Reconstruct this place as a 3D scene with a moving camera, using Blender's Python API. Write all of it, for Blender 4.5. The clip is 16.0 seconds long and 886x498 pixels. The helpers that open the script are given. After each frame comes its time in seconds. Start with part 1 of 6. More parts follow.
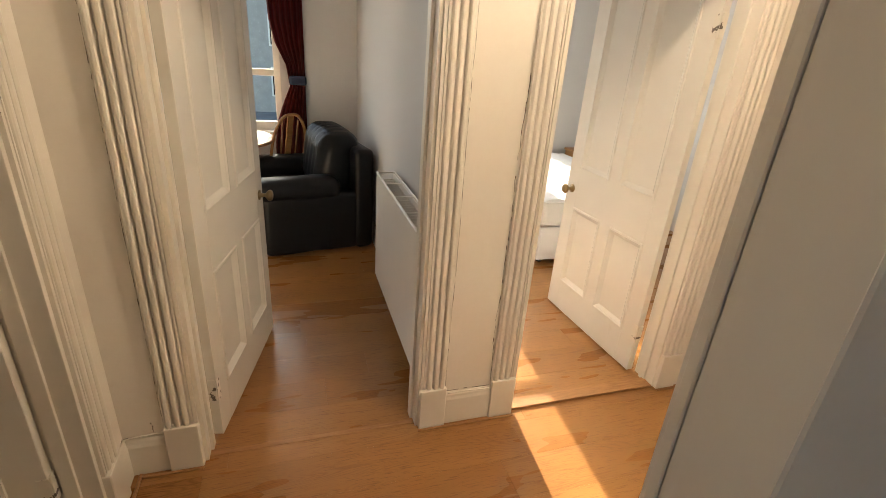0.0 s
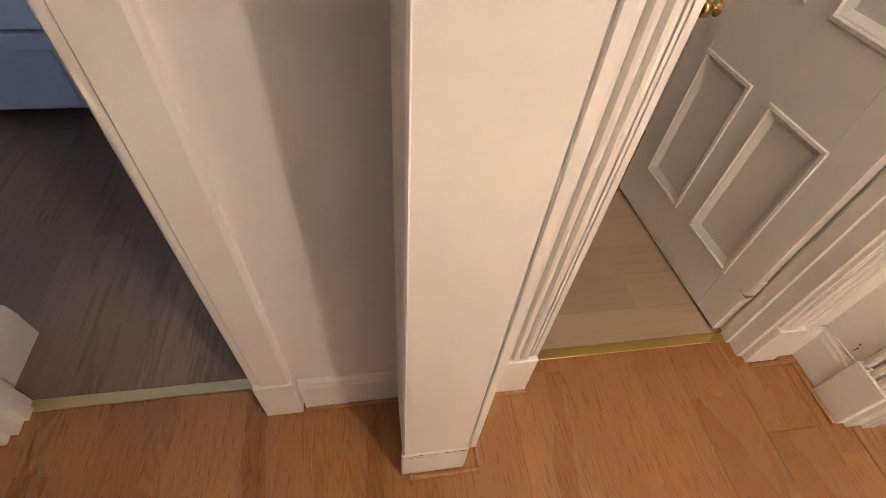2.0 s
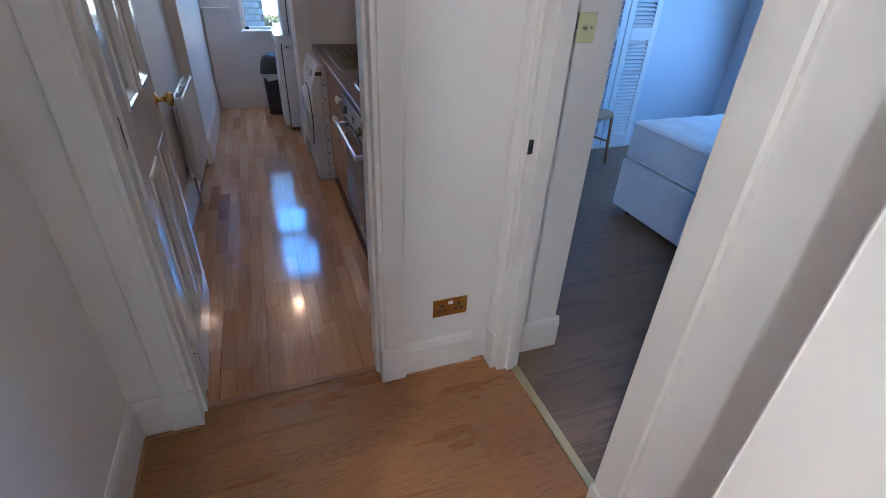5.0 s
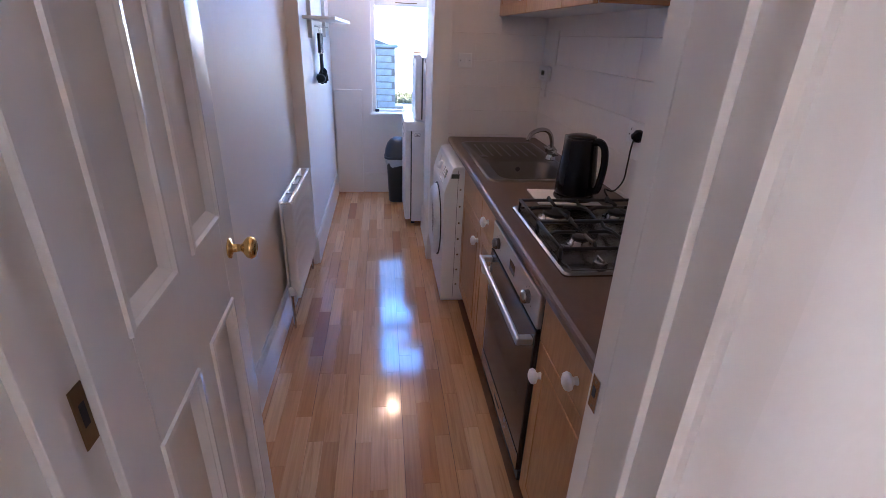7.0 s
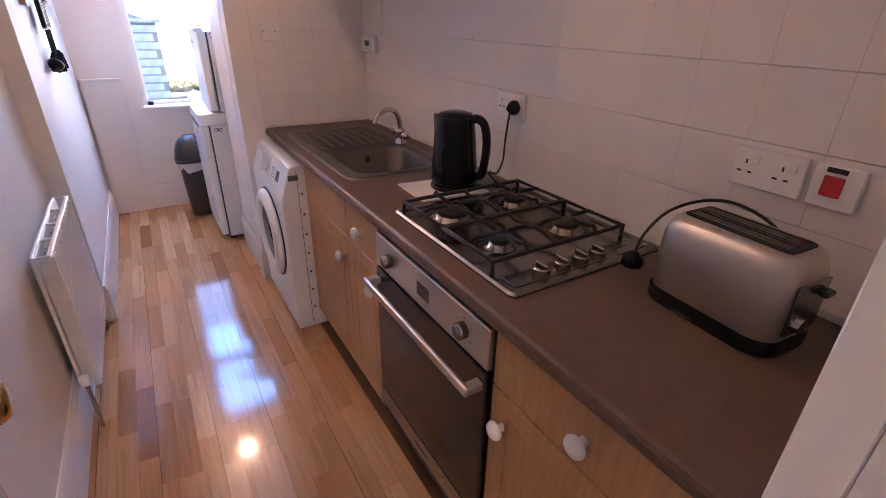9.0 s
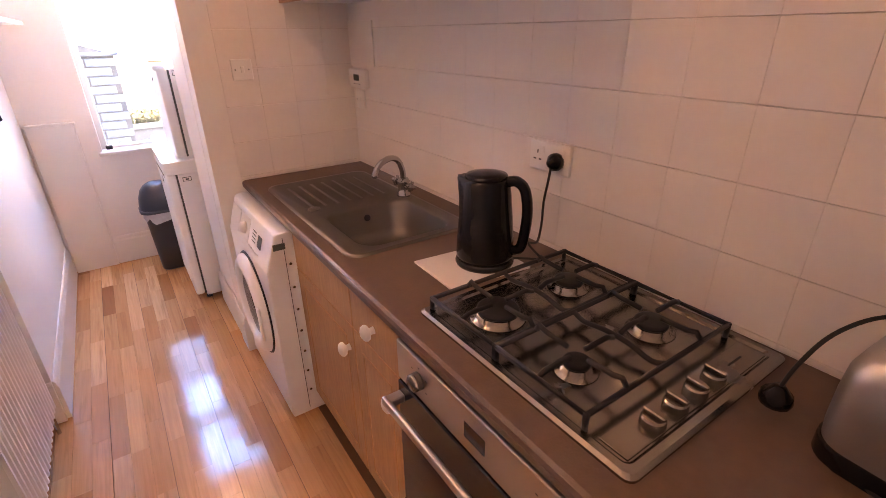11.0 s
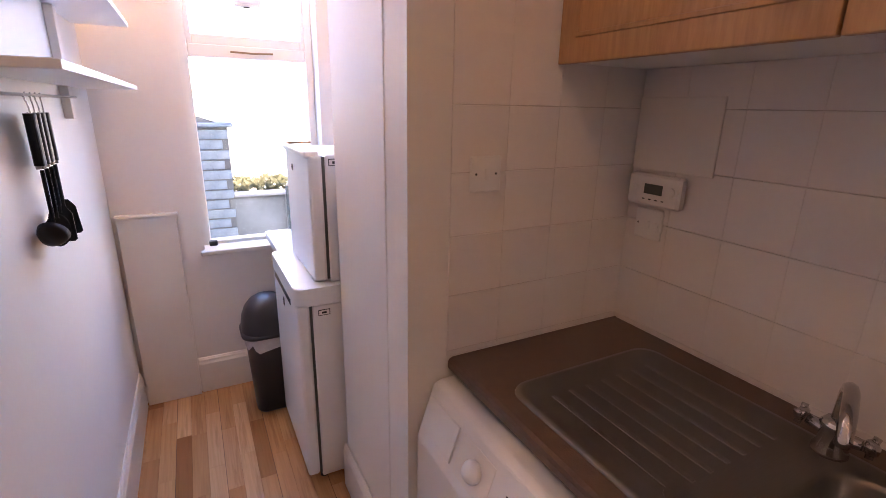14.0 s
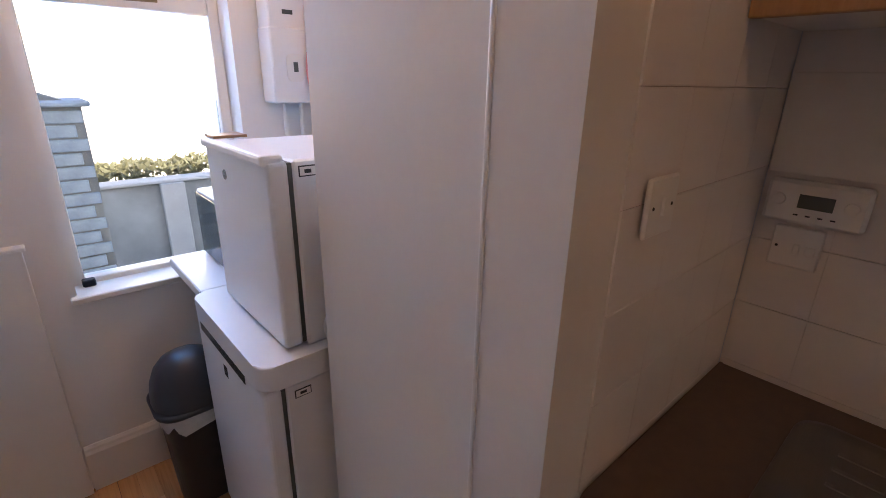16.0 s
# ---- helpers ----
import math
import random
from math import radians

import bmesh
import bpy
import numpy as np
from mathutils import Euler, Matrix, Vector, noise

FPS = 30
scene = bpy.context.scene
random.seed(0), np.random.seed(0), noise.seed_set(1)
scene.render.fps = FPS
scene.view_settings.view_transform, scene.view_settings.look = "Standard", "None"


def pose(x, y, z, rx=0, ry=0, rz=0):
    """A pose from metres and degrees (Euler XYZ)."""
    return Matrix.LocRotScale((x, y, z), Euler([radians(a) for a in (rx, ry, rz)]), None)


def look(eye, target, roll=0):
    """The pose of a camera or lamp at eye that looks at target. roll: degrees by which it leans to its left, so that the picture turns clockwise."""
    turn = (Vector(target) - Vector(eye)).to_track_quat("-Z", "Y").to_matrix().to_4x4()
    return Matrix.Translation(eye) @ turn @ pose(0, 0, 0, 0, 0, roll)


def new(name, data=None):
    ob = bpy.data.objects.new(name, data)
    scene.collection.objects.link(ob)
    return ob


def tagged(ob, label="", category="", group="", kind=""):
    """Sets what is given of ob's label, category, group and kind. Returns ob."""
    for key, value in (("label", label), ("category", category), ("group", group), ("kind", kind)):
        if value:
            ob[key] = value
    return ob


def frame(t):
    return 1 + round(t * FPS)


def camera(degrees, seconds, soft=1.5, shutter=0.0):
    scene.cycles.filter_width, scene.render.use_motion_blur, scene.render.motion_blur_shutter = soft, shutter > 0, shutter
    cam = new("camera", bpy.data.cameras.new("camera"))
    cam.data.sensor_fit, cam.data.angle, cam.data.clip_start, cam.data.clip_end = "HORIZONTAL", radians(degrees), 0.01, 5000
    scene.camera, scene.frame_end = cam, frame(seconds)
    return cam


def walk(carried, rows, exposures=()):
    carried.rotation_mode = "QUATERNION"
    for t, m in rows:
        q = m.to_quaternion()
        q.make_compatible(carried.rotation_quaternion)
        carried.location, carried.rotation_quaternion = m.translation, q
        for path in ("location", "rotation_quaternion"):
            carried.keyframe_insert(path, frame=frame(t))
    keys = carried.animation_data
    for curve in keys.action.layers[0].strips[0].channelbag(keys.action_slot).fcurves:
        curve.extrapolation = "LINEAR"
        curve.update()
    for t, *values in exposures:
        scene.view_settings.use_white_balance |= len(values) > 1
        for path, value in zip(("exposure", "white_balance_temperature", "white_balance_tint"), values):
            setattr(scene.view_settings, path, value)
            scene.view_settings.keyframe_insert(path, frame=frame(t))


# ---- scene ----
cam = camera(86.5, 16.0, 0.65)
PATH = [
    (0, (0.171, 0.153, 1.554), (0.758, 1.899, 0.776), 4.3),
    (0.5, (0.158, 0.097, 1.557), (0.314, 1.776, 0.482), 6.4),
    (1, (0.189, 0.128, 1.489), (-0.201, 1.587, 0.178), 9.1),
    (1.5, (0.115, 0.191, 1.424), (-0.731, 1.168, -0.103), 11.4),
    (2, (0.114, 0.297, 1.41), (-1.14, 0.578, -0.122), 5.9),
    (2.5, (0.072, 0.404, 1.445), (-1.086, -0.24, -0.053), 0.0),
    (3, (0.154, 0.533, 1.471), (-0.808, -0.609, 0.14), -0.3),
    (3.5, (0.306, 0.665, 1.478), (-0.517, -0.644, 0.209), 0.1),
    (4, (0.387, 0.718, 1.492), (-0.358, -0.68, 0.271), 1.2),
    (4.5, (0.377, 0.683, 1.487), (-0.315, -0.784, 0.316), 2.1),
    (5, (0.304, 0.57, 1.517), (-0.313, -1.019, 0.47), 2.8),
    (5.2, (0.27, 0.518, 1.538), (-0.296, -1.129, 0.554), 2.8),
    (7.3, (0.361, -0.6, 1.484), (0.123, -2.407, 0.66), 2.3),
    (7.5, (0.407, -0.678, 1.469), (0.078, -2.46, 0.623), 2.7),
    (8, (0.49, -0.795, 1.458), (-0.098, -2.489, 0.572), 2.8),
    (8.5, (0.487, -0.845, 1.449), (-0.347, -2.434, 0.565), 2.6),
    (8.7, (0.464, -0.867, 1.446), (-0.438, -2.418, 0.562), 2.3),
    (10.8, (0.32, -1.304, 1.494), (-0.715, -2.788, 0.642), -0.6),
    (11, (0.322, -1.33, 1.507), (-0.702, -2.83, 0.669), -0.7),
    (11.5, (0.333, -1.408, 1.519), (-0.664, -2.971, 0.766), -0.2),
    (12, (0.325, -1.551, 1.53), (-0.633, -3.171, 0.854), 0.6),
    (12.5, (0.283, -1.79, 1.53), (-0.602, -3.482, 0.934), 0.8),
    (13, (0.329, -2.037, 1.519), (-0.467, -3.778, 0.94), 1.3),
    (13.5, (0.42, -2.333, 1.525), (-0.408, -4.058, 0.945), 1.1),
    (14, (0.426, -2.616, 1.518), (-0.471, -4.309, 0.945), 1.1),
    (14.5, (0.426, -2.907, 1.524), (-0.481, -4.602, 0.97), 0.4),
    (15, (0.484, -3.173, 1.538), (-0.489, -4.829, 0.979), 0.4),
    (15.5, (0.496, -3.317, 1.535), (-0.566, -4.91, 0.957), 0.2),
    (16, (0.465, -3.285, 1.53), (-0.79, -4.686, 0.852), 1.2),
]
EXPOSURES = [(0.0, 1.74, 7600, 11), (0.5, 2.0, 7050, 11), (1.0, 2.18, 6800, 12), (1.5, 2.45, 6950, 16), (2.0, 2.62, 6500, 18), (2.5, 2.47, 5550, 20), (3.0, 2.82, 5000, 17), (3.5, 3.03, 5000, 14), (4.5, 2.8, 4900, 12), (5.0, 2.72, 4750, 10),
             (7.5, 3.5, 5250, 28), (8.2, 3.66, 5600, 31), (8.7, 3.76, 5650, 33), (11.0, 4.2, 7300, 44), (12.5, 3.66, 7300, 43), (13.5, 3.45, 6950, 39), (14.5, 3.08, 6600, 35), (15.2, 2.83, 6550, 31), (16.0, 2.5, 6600, 27)]
walk(cam, [(t, look(eye, target, roll)) for t, eye, target, roll in PATH], EXPOSURES)

# ---- light ----
SUN_AZ, SUN_EL = radians(6.0), radians(25.0)
world = bpy.data.worlds.new("sky")
scene.world = world
world.use_nodes = True
wn = world.node_tree
sky = wn.nodes.new("ShaderNodeTexSky")
sky.sky_type = 'NISHITA'
sky.sun_disc = False
sky.sun_elevation = SUN_EL
sky.sun_rotation = SUN_AZ
wn.links.new(sky.outputs[0], wn.nodes["Background"].inputs[0])
wn.nodes["Background"].inputs[1].default_value = 0.15
sun = new("sun", bpy.data.lights.new("sun", 'SUN'))
sun.data.energy, sun.data.angle, sun.data.color = 5.0, radians(0.5), (1.0, 0.92, 0.8)
sun.matrix_world = look((math.sin(SUN_AZ) * 20, math.cos(SUN_AZ) * 20, math.tan(SUN_EL) * 20), (0, 0, 0))


def window_light(name, eye, target, w, h, watts, colour):
    data = bpy.data.lights.new(name, 'AREA')
    data.shape, data.size, data.size_y, data.energy, data.color = 'RECTANGLE', w, h, watts, colour
    ob = new(name, data)
    ob.matrix_world = look(eye, target)
    return ob


def bulb_light(name, x, y, z, watts, colour, radius=0.05):
    data = bpy.data.lights.new(name, 'POINT')
    data.energy, data.color, data.shadow_soft_size = watts, colour, radius
    ob = new(name, data)
    ob.location = (x, y, z)
    return ob


BLUE = (0.22, 0.52, 1.0)
WARM = (1.0, 0.62, 0.30)
window_light("living_window_light", (-0.95, 4.93, 1.6), (-0.4, 2.0, 0.6), 1.0, 1.5, 3, (0.85, 0.92, 1.0))
window_light("bedroom_window_light", (1.6, 5.02, 1.6), (1.6, 2.0, 0.5), 1.6, 1.6, 12, (0.9, 0.94, 1.0))
window_light("back_bedroom_window_light", (-3.9, -1.9, 1.5), (-1.5, -1.6, 0.5), 1.2, 1.2, 3.4, BLUE)
window_light("kitchen_window_light", (0.11, -5.44, 1.96), (0.15, -3.2, 0.7), 0.52, 0.92, 2.0, BLUE)
# No window here: an added area lamp brightens the open bathroom door.
window_light("bathroom_fill", (-1.35, 0.28, 1.9), (-1.15, 1.5, 0.5), 0.9, 0.9, 0.9, (1.0, 0.84, 0.66))
bulb_light("kitchen_bulb", 0.33, -2.45, 2.58, 0.75, WARM, 0.032)
bulb_light("kitchen_end_bulb", 0.27, -4.88, 2.58, 1.9, WARM, 0.05)
bulb_light("back_bedroom_bulb", -2.47, -2.04, 2.60, 0.7, WARM)
# Added fill with no known source; stands in for sunlight bounced round the lobby.
bulb_light("lobby_fill", 1.0, 1.22, 2.58, 12, (1.0, 0.86, 0.70))


# ---- materials ----
def base(name, rough=0.5, metal=0.0):
    m = bpy.data.materials.new(name)
    m.use_nodes = True
    nt = m.node_tree
    b = nt.nodes["Principled BSDF"]
    b.inputs["Roughness"].default_value = rough
    b.inputs["Metallic"].default_value = metal
    return m, nt, b


def noise_fac(nt, scale, detail=4.0, stretch=(1, 1, 1), shift=False, rough=0.55):
    tc = nt.nodes.new("ShaderNodeTexCoord")
    mp = nt.nodes.new("ShaderNodeMapping")
    mp.inputs["Scale"].default_value = stretch
    src = tc.outputs["Object"]
    if shift:
        info = nt.nodes.new("ShaderNodeObjectInfo")
        add = nt.nodes.new("ShaderNodeVectorMath")
        add.operation = 'MULTIPLY_ADD'
        nt.links.new(info.outputs["Random"], add.inputs[0])
        add.inputs[1].default_value = (37.0, 11.0, 53.0)
        nt.links.new(src, add.inputs[2])
        src = add.outputs[0]
    nt.links.new(src, mp.inputs["Vector"])
    n = nt.nodes.new("ShaderNodeTexNoise")
    n.inputs["Scale"].default_value, n.inputs["Detail"].default_value, n.inputs["Roughness"].default_value = scale, detail, rough
    nt.links.new(mp.outputs[0], n.inputs["Vector"])
    return n.outputs["Fac"]


def ramp(nt, fac, stops):
    r = nt.nodes.new("ShaderNodeValToRGB")
    while len(r.color_ramp.elements) < len(stops):
        r.color_ramp.elements.new(0.5)
    for e, (p, c) in zip(r.color_ramp.elements, stops):
        e.position, e.color = p, (*c, 1)
    nt.links.new(fac, r.inputs[0])
    return r.outputs[0]


def mix(nt, fac, a, b, mode='MIX'):
    m = nt.nodes.new("ShaderNodeMix")
    m.data_type, m.blend_type = 'RGBA', mode
    for socket, value in ((m.inputs[0], fac), (m.inputs[6], a), (m.inputs[7], b)):
        if isinstance(value, (int, float)):
            socket.default_value = value
        elif isinstance(value, tuple):
            socket.default_value = (*value, 1)
        else:
            nt.links.new(value, socket)
    return m.outputs[2]


def bump(nt, b, fac, strength, distance=0.002):
    n = nt.nodes.new("ShaderNodeBump")
    n.inputs["Strength"].default_value, n.inputs["Distance"].default_value = strength, distance
    nt.links.new(fac, n.inputs["Height"])
    nt.links.new(n.outputs[0], b.inputs["Normal"])


def grey(v, k):
    return tuple(min(1, c * k) for c in v)


def painted(name, rgb, rough=0.4, dirt=0.12, scale=3.0, relief=0.15, metal=0.0, fine=60.0):
    """Paint, plastic or plain metal with soft blotches and a fine uneven skin."""
    m, nt, b = base(name, rough, metal)
    big, small = noise_fac(nt, scale, 5), noise_fac(nt, fine, 3)
    col = ramp(nt, big, [(0.3, grey(rgb, 1 - dirt)), (0.7, rgb)])
    nt.links.new(mix(nt, 0.06, col, small, 'OVERLAY'), b.inputs["Base Color"])
    r = nt.nodes.new("ShaderNodeMapRange")
    r.inputs[3].default_value, r.inputs[4].default_value = max(0.03, rough - 0.08), min(1, rough + 0.1)
    nt.links.new(big, r.inputs[0])
    nt.links.new(r.outputs[0], b.inputs["Roughness"])
    bump(nt, b, small, relief)
    return m


def chipped(name, rgb, rough, wear=(0.25, 0.2, 0.15), bare=0.78):
    """Old gloss paint with scuffs and a few chips."""
    m, nt, b = base(name, rough)
    big, scuff, chip = noise_fac(nt, 2.2, 6), noise_fac(nt, 9, 8, (1, 1, 0.35)), noise_fac(nt, 26, 4)
    col = ramp(nt, big, [(0.3, grey(rgb, 0.92)), (0.7, rgb)])
    col = mix(nt, ramp(nt, scuff, [(0.68, (0, 0, 0)), (0.76, (0.35, 0.35, 0.35))]), col, grey(rgb, 0.72))
    col = mix(nt, ramp(nt, chip, [(bare, (0, 0, 0)), (bare + 0.02, (1, 1, 1))]), col, wear)
    nt.links.new(col, b.inputs["Base Color"])
    bump(nt, b, noise_fac(nt, 45, 3, (1, 1, 0.3)), 0.12)
    return m


def planked(name, tones, rough, grain=1.0, streak=(0.25, 0.13, 0.06)):
    """Laminate strip: the tone varies from piece to piece, the grain runs along the piece."""
    m, nt, b = base(name, rough)
    info = nt.nodes.new("ShaderNodeObjectInfo")
    tone = ramp(nt, info.outputs["Random"], [(i / (len(tones) - 1), c) for i, c in enumerate(tones)])
    fine = noise_fac(nt, 14, 5, (0.28, 7, 1), True)
    figure = noise_fac(nt, 4, 4, (0.45, 6, 1), True)
    col = mix(nt, ramp(nt, fine, [(0.3, (0.6 * grain,) * 3), (0.62, (0, 0, 0))]), tone, grey(tones[0], 0.8))
    col = mix(nt, ramp(nt, figure, [(0.56, (0, 0, 0)), (0.625, (0.6 * grain,) * 3), (0.70, (0.1 * grain,) * 3)]), col, streak)
    nt.links.new(col, b.inputs["Base Color"])
    r = nt.nodes.new("ShaderNodeMapRange")
    r.inputs[3].default_value, r.inputs[4].default_value = rough - 0.04, rough + 0.07
    nt.links.new(noise_fac(nt, 5, 4), r.inputs[0])
    nt.links.new(r.outputs[0], b.inputs["Roughness"])
    bump(nt, b, fine, 0.08, 0.001)
    return m


def figured(name, tones, rough, dark):
    """Oak laminate: long boards with cathedral rings, short dark pores and broad tone drift."""
    m, nt, b = base(name, rough)
    info = nt.nodes.new("ShaderNodeObjectInfo")
    tone = ramp(nt, info.outputs["Random"], [(i / (len(tones) - 1), c) for i, c in enumerate(tones)])
    drift = noise_fac(nt, 2.4, 3, (0.5, 2.2, 1), True)
    col = mix(nt, ramp(nt, drift, [(0.25, (0.6, 0.6, 0.6)), (0.75, (0, 0, 0))]), tone, grey(tones[0], 0.78))
    rings = nt.nodes.new("ShaderNodeMath")
    rings.operation = 'MULTIPLY'
    nt.links.new(noise_fac(nt, 1.5, 2, (0.6, 6.0, 1), True, 0.4), rings.inputs[0])
    rings.inputs[1].default_value = 42.0
    part_of = nt.nodes.new("ShaderNodeMath")
    part_of.operation = 'FRACT'
    nt.links.new(rings.outputs[0], part_of.inputs[0])
    ring = ramp(nt, part_of.outputs[0], [(0.0, (0.0, 0.0, 0.0)), (0.4, (0.0, 0.0, 0.0)), (0.75, (0.6, 0.6, 0.6)), (1.0, (0, 0, 0))])
    patchy = ramp(nt, noise_fac(nt, 3.0, 3, (0.5, 2.5, 1), True), [(0.42, (0, 0, 0)), (0.68, (1, 1, 1))])
    col = mix(nt, mix(nt, 1.0, ring, patchy, 'MULTIPLY'), col, dark)
    pores = noise_fac(nt, 9, 3, (1.6, 26, 1), True, 0.55)
    col = mix(nt, ramp(nt, pores, [(0.54, (0, 0, 0)), (0.70, (0.75, 0.75, 0.75))]), col, dark)
    nt.links.new(col, b.inputs["Base Color"])
    r = nt.nodes.new("ShaderNodeMapRange")
    r.inputs[3].default_value, r.inputs[4].default_value = rough - 0.05, rough + 0.08
    nt.links.new(drift, r.inputs[0])
    nt.links.new(r.outputs[0], b.inputs["Roughness"])
    bump(nt, b, pores, 0.06, 0.0008)
    return m


def wooden(name, light, dark, rough=0.4, along=(1, 8, 8)):
    m, nt, b = base(name, rough)
    fine, broad = noise_fac(nt, 12, 5, along), noise_fac(nt, 3, 3)
    col = mix(nt, ramp(nt, fine, [(0.35, (0, 0, 0)), (0.7, (1, 1, 1))]), light, dark)
    nt.links.new(mix(nt, 0.12, col, broad, 'OVERLAY'), b.inputs["Base Color"])
    bump(nt, b, fine, 0.06, 0.001)
    return m


def brushed(name, rgb, rough, along=(1, 30, 30)):
    m, nt, b = base(name, rough, 1.0)
    lines = noise_fac(nt, 18, 4, along)
    nt.links.new(mix(nt, lines, grey(rgb, 0.85), rgb), b.inputs["Base Color"])
    r = nt.nodes.new("ShaderNodeMapRange")
    r.inputs[3].default_value, r.inputs[4].default_value = rough - 0.03, rough + 0.05
    nt.links.new(noise_fac(nt, 7, 5), r.inputs[0])
    nt.links.new(r.outputs[0], b.inputs["Roughness"])
    bump(nt, b, lines, 0.015, 0.0003)
    return m


def glazed(name, rough=0.0, tint=(0.95, 0.98, 0.97)):
    m, nt, b = base(name, rough)
    b.inputs["Base Color"].default_value = (*tint, 1)
    b.inputs["Transmission Weight"].default_value = 1.0
    b.inputs["IOR"].default_value = 1.1
    return m


WALL = painted("wall paint", (0.80, 0.76, 0.70), 0.55, 0.05, 1.3, 0.2)
WALL_GREY = painted("grey wall paint", (0.62, 0.62, 0.62), 0.6, 0.05, 1.3, 0.2)
WALL_BLUE = painted("pale bedroom paint", (0.66, 0.70, 0.76), 0.6, 0.05, 1.3, 0.2)
CEILING = painted("ceiling paint", (0.82, 0.81, 0.78), 0.8, 0.04)
GLOSS = chipped("old white gloss", (0.80, 0.76, 0.69), 0.28)
DOORPAINT = chipped("white door gloss", (0.79, 0.76, 0.70), 0.26, bare=0.82)
HIGHGLOSS = chipped("bright white door gloss", (0.80, 0.78, 0.74), 0.10, bare=0.84)
WORNHINGE = chipped("worn painted hinge", (0.74, 0.70, 0.63), 0.4, (0.12, 0.095, 0.075), 0.56)
CRACK = painted("dirty crack", (0.09, 0.065, 0.045), 0.9)
TILE = painted("painted wall tile", (0.80, 0.75, 0.70), 0.3, 0.05, 2.0, 0.1)
GROUT = painted("grout", (0.56, 0.46, 0.39), 0.8, 0.3, 3.0, 0.3)
OAK = figured("orange oak laminate", [(0.315, 0.140, 0.042), (0.365, 0.170, 0.053), (0.33, 0.150, 0.046), (0.38, 0.182, 0.061)], 0.27, (0.15, 0.058, 0.018))
BEECH = planked("beech strip laminate", [(0.30, 0.125, 0.045), (0.58, 0.33, 0.15), (0.42, 0.20, 0.08), (0.66, 0.41, 0.21), (0.47, 0.25, 0.105), (0.56, 0.31, 0.14)], 0.085, 0.5, (0.20, 0.085, 0.032))
DULL = planked("brown bedroom laminate", [(0.17, 0.105, 0.058), (0.22, 0.14, 0.08), (0.19, 0.12, 0.066), (0.25, 0.16, 0.092)], 0.3, 0.9, (0.085, 0.05, 0.028))
VINYL = planked("pale oak vinyl", [(0.35, 0.25, 0.16), (0.39, 0.285, 0.185), (0.33, 0.235, 0.15)], 0.4, 0.4)
UNDER = painted("dark joint", (0.16, 0.075, 0.03), 0.7)
BEAD = wooden("oak beading", (0.40, 0.20, 0.08), (0.27, 0.12, 0.045), 0.4)
BRASS = brushed("brass", (0.78, 0.56, 0.20), 0.2)
STRIP = brushed("brass threshold", (0.66, 0.55, 0.30), 0.34)
OLDBRASS = brushed("tarnished brass", (0.30, 0.22, 0.12), 0.35)
STEEL = brushed("brushed steel", (0.29, 0.27, 0.245), 0.25)
SILVER = brushed("bright brushed steel", (0.56, 0.53, 0.50), 0.34)
SINKSTEEL = brushed("worn sink steel", (0.22, 0.20, 0.178), 0.34)
CHROME = brushed("chrome", (0.55, 0.54, 0.53), 0.08)
IRON = painted("black cast iron", (0.006, 0.006, 0.007), 0.5, 0.3, 20, 0.3)
NYLON = painted("black nylon", (0.012, 0.012, 0.013), 0.42, 0.2, 8, 0.02)
NYLON.node_tree.nodes["Principled BSDF"].inputs["Specular IOR Level"].default_value = 0.25
BLACK = painted("black plastic", (0.010, 0.010, 0.012), 0.15, 0.2, 8, 0.02)
BLACK.node_tree.nodes["Principled BSDF"].inputs["Specular IOR Level"].default_value = 0.3
RUBBER = painted("black cable", (0.012, 0.012, 0.012), 0.5)
WHITE = painted("white plastic", (0.82, 0.80, 0.76), 0.3, 0.05, 4, 0.05)
ENAMEL = painted("white enamel", (0.82, 0.82, 0.81), 0.33, 0.04, 3, 0.0)
RADIATOR = painted("white radiator enamel", (0.80, 0.77, 0.72), 0.3, 0.06, 3, 0.05)
MAPLE = wooden("pale maple front", (0.50, 0.28, 0.12), (0.40, 0.21, 0.085), 0.38, (8, 8, 1))
WORKTOP = painted("brown worktop", (0.145, 0.088, 0.058), 0.42, 0.22, 30, 0.25, 0.0, 220)
LEATHER = painted("black leather", (0.006, 0.007, 0.009), 0.36, 0.3, 5, 0.5, 0.0, 130)
LEATHER.node_tree.nodes["Principled BSDF"].inputs["Specular IOR Level"].default_value = 0.22
CURTAIN = painted("dark red curtain", (0.16, 0.012, 0.012), 0.85, 0.3, 6, 0.5)
SASH = painted("blue tieback", (0.03, 0.05, 0.1), 0.8)
PINE = wooden("honey pine", (0.42, 0.21, 0.08), (0.30, 0.13, 0.045), 0.35)
MATTRESS = painted("white mattress ticking", (0.78, 0.78, 0.78), 0.85, 0.08, 5, 0.5, 0.0, 90)
DIVAN = painted("white divan fabric", (0.72, 0.72, 0.73), 0.85, 0.1, 4, 0.5, 0.0, 150)
GLASS = glazed("window glass", 0.0, (0.84, 0.95, 1.0))
CREAM = painted("lacquered pale brass", (0.66, 0.64, 0.36), 0.3, 0.05, 4, 0.05)
DARKGLASS = painted("dark oven glass", (0.012, 0.012, 0.012), 0.06, 0.1, 3, 0.0)
BIN = painted("dark grey bin plastic", (0.035, 0.035, 0.04), 0.35, 0.2)
BAG = painted("thin white bin bag", (0.6, 0.6, 0.6), 0.3, 0.2, 20, 0.6)
RED = painted("red plastic", (0.55, 0.02, 0.02), 0.3)
LCD = painted("grey display", (0.10, 0.11, 0.10), 0.2)
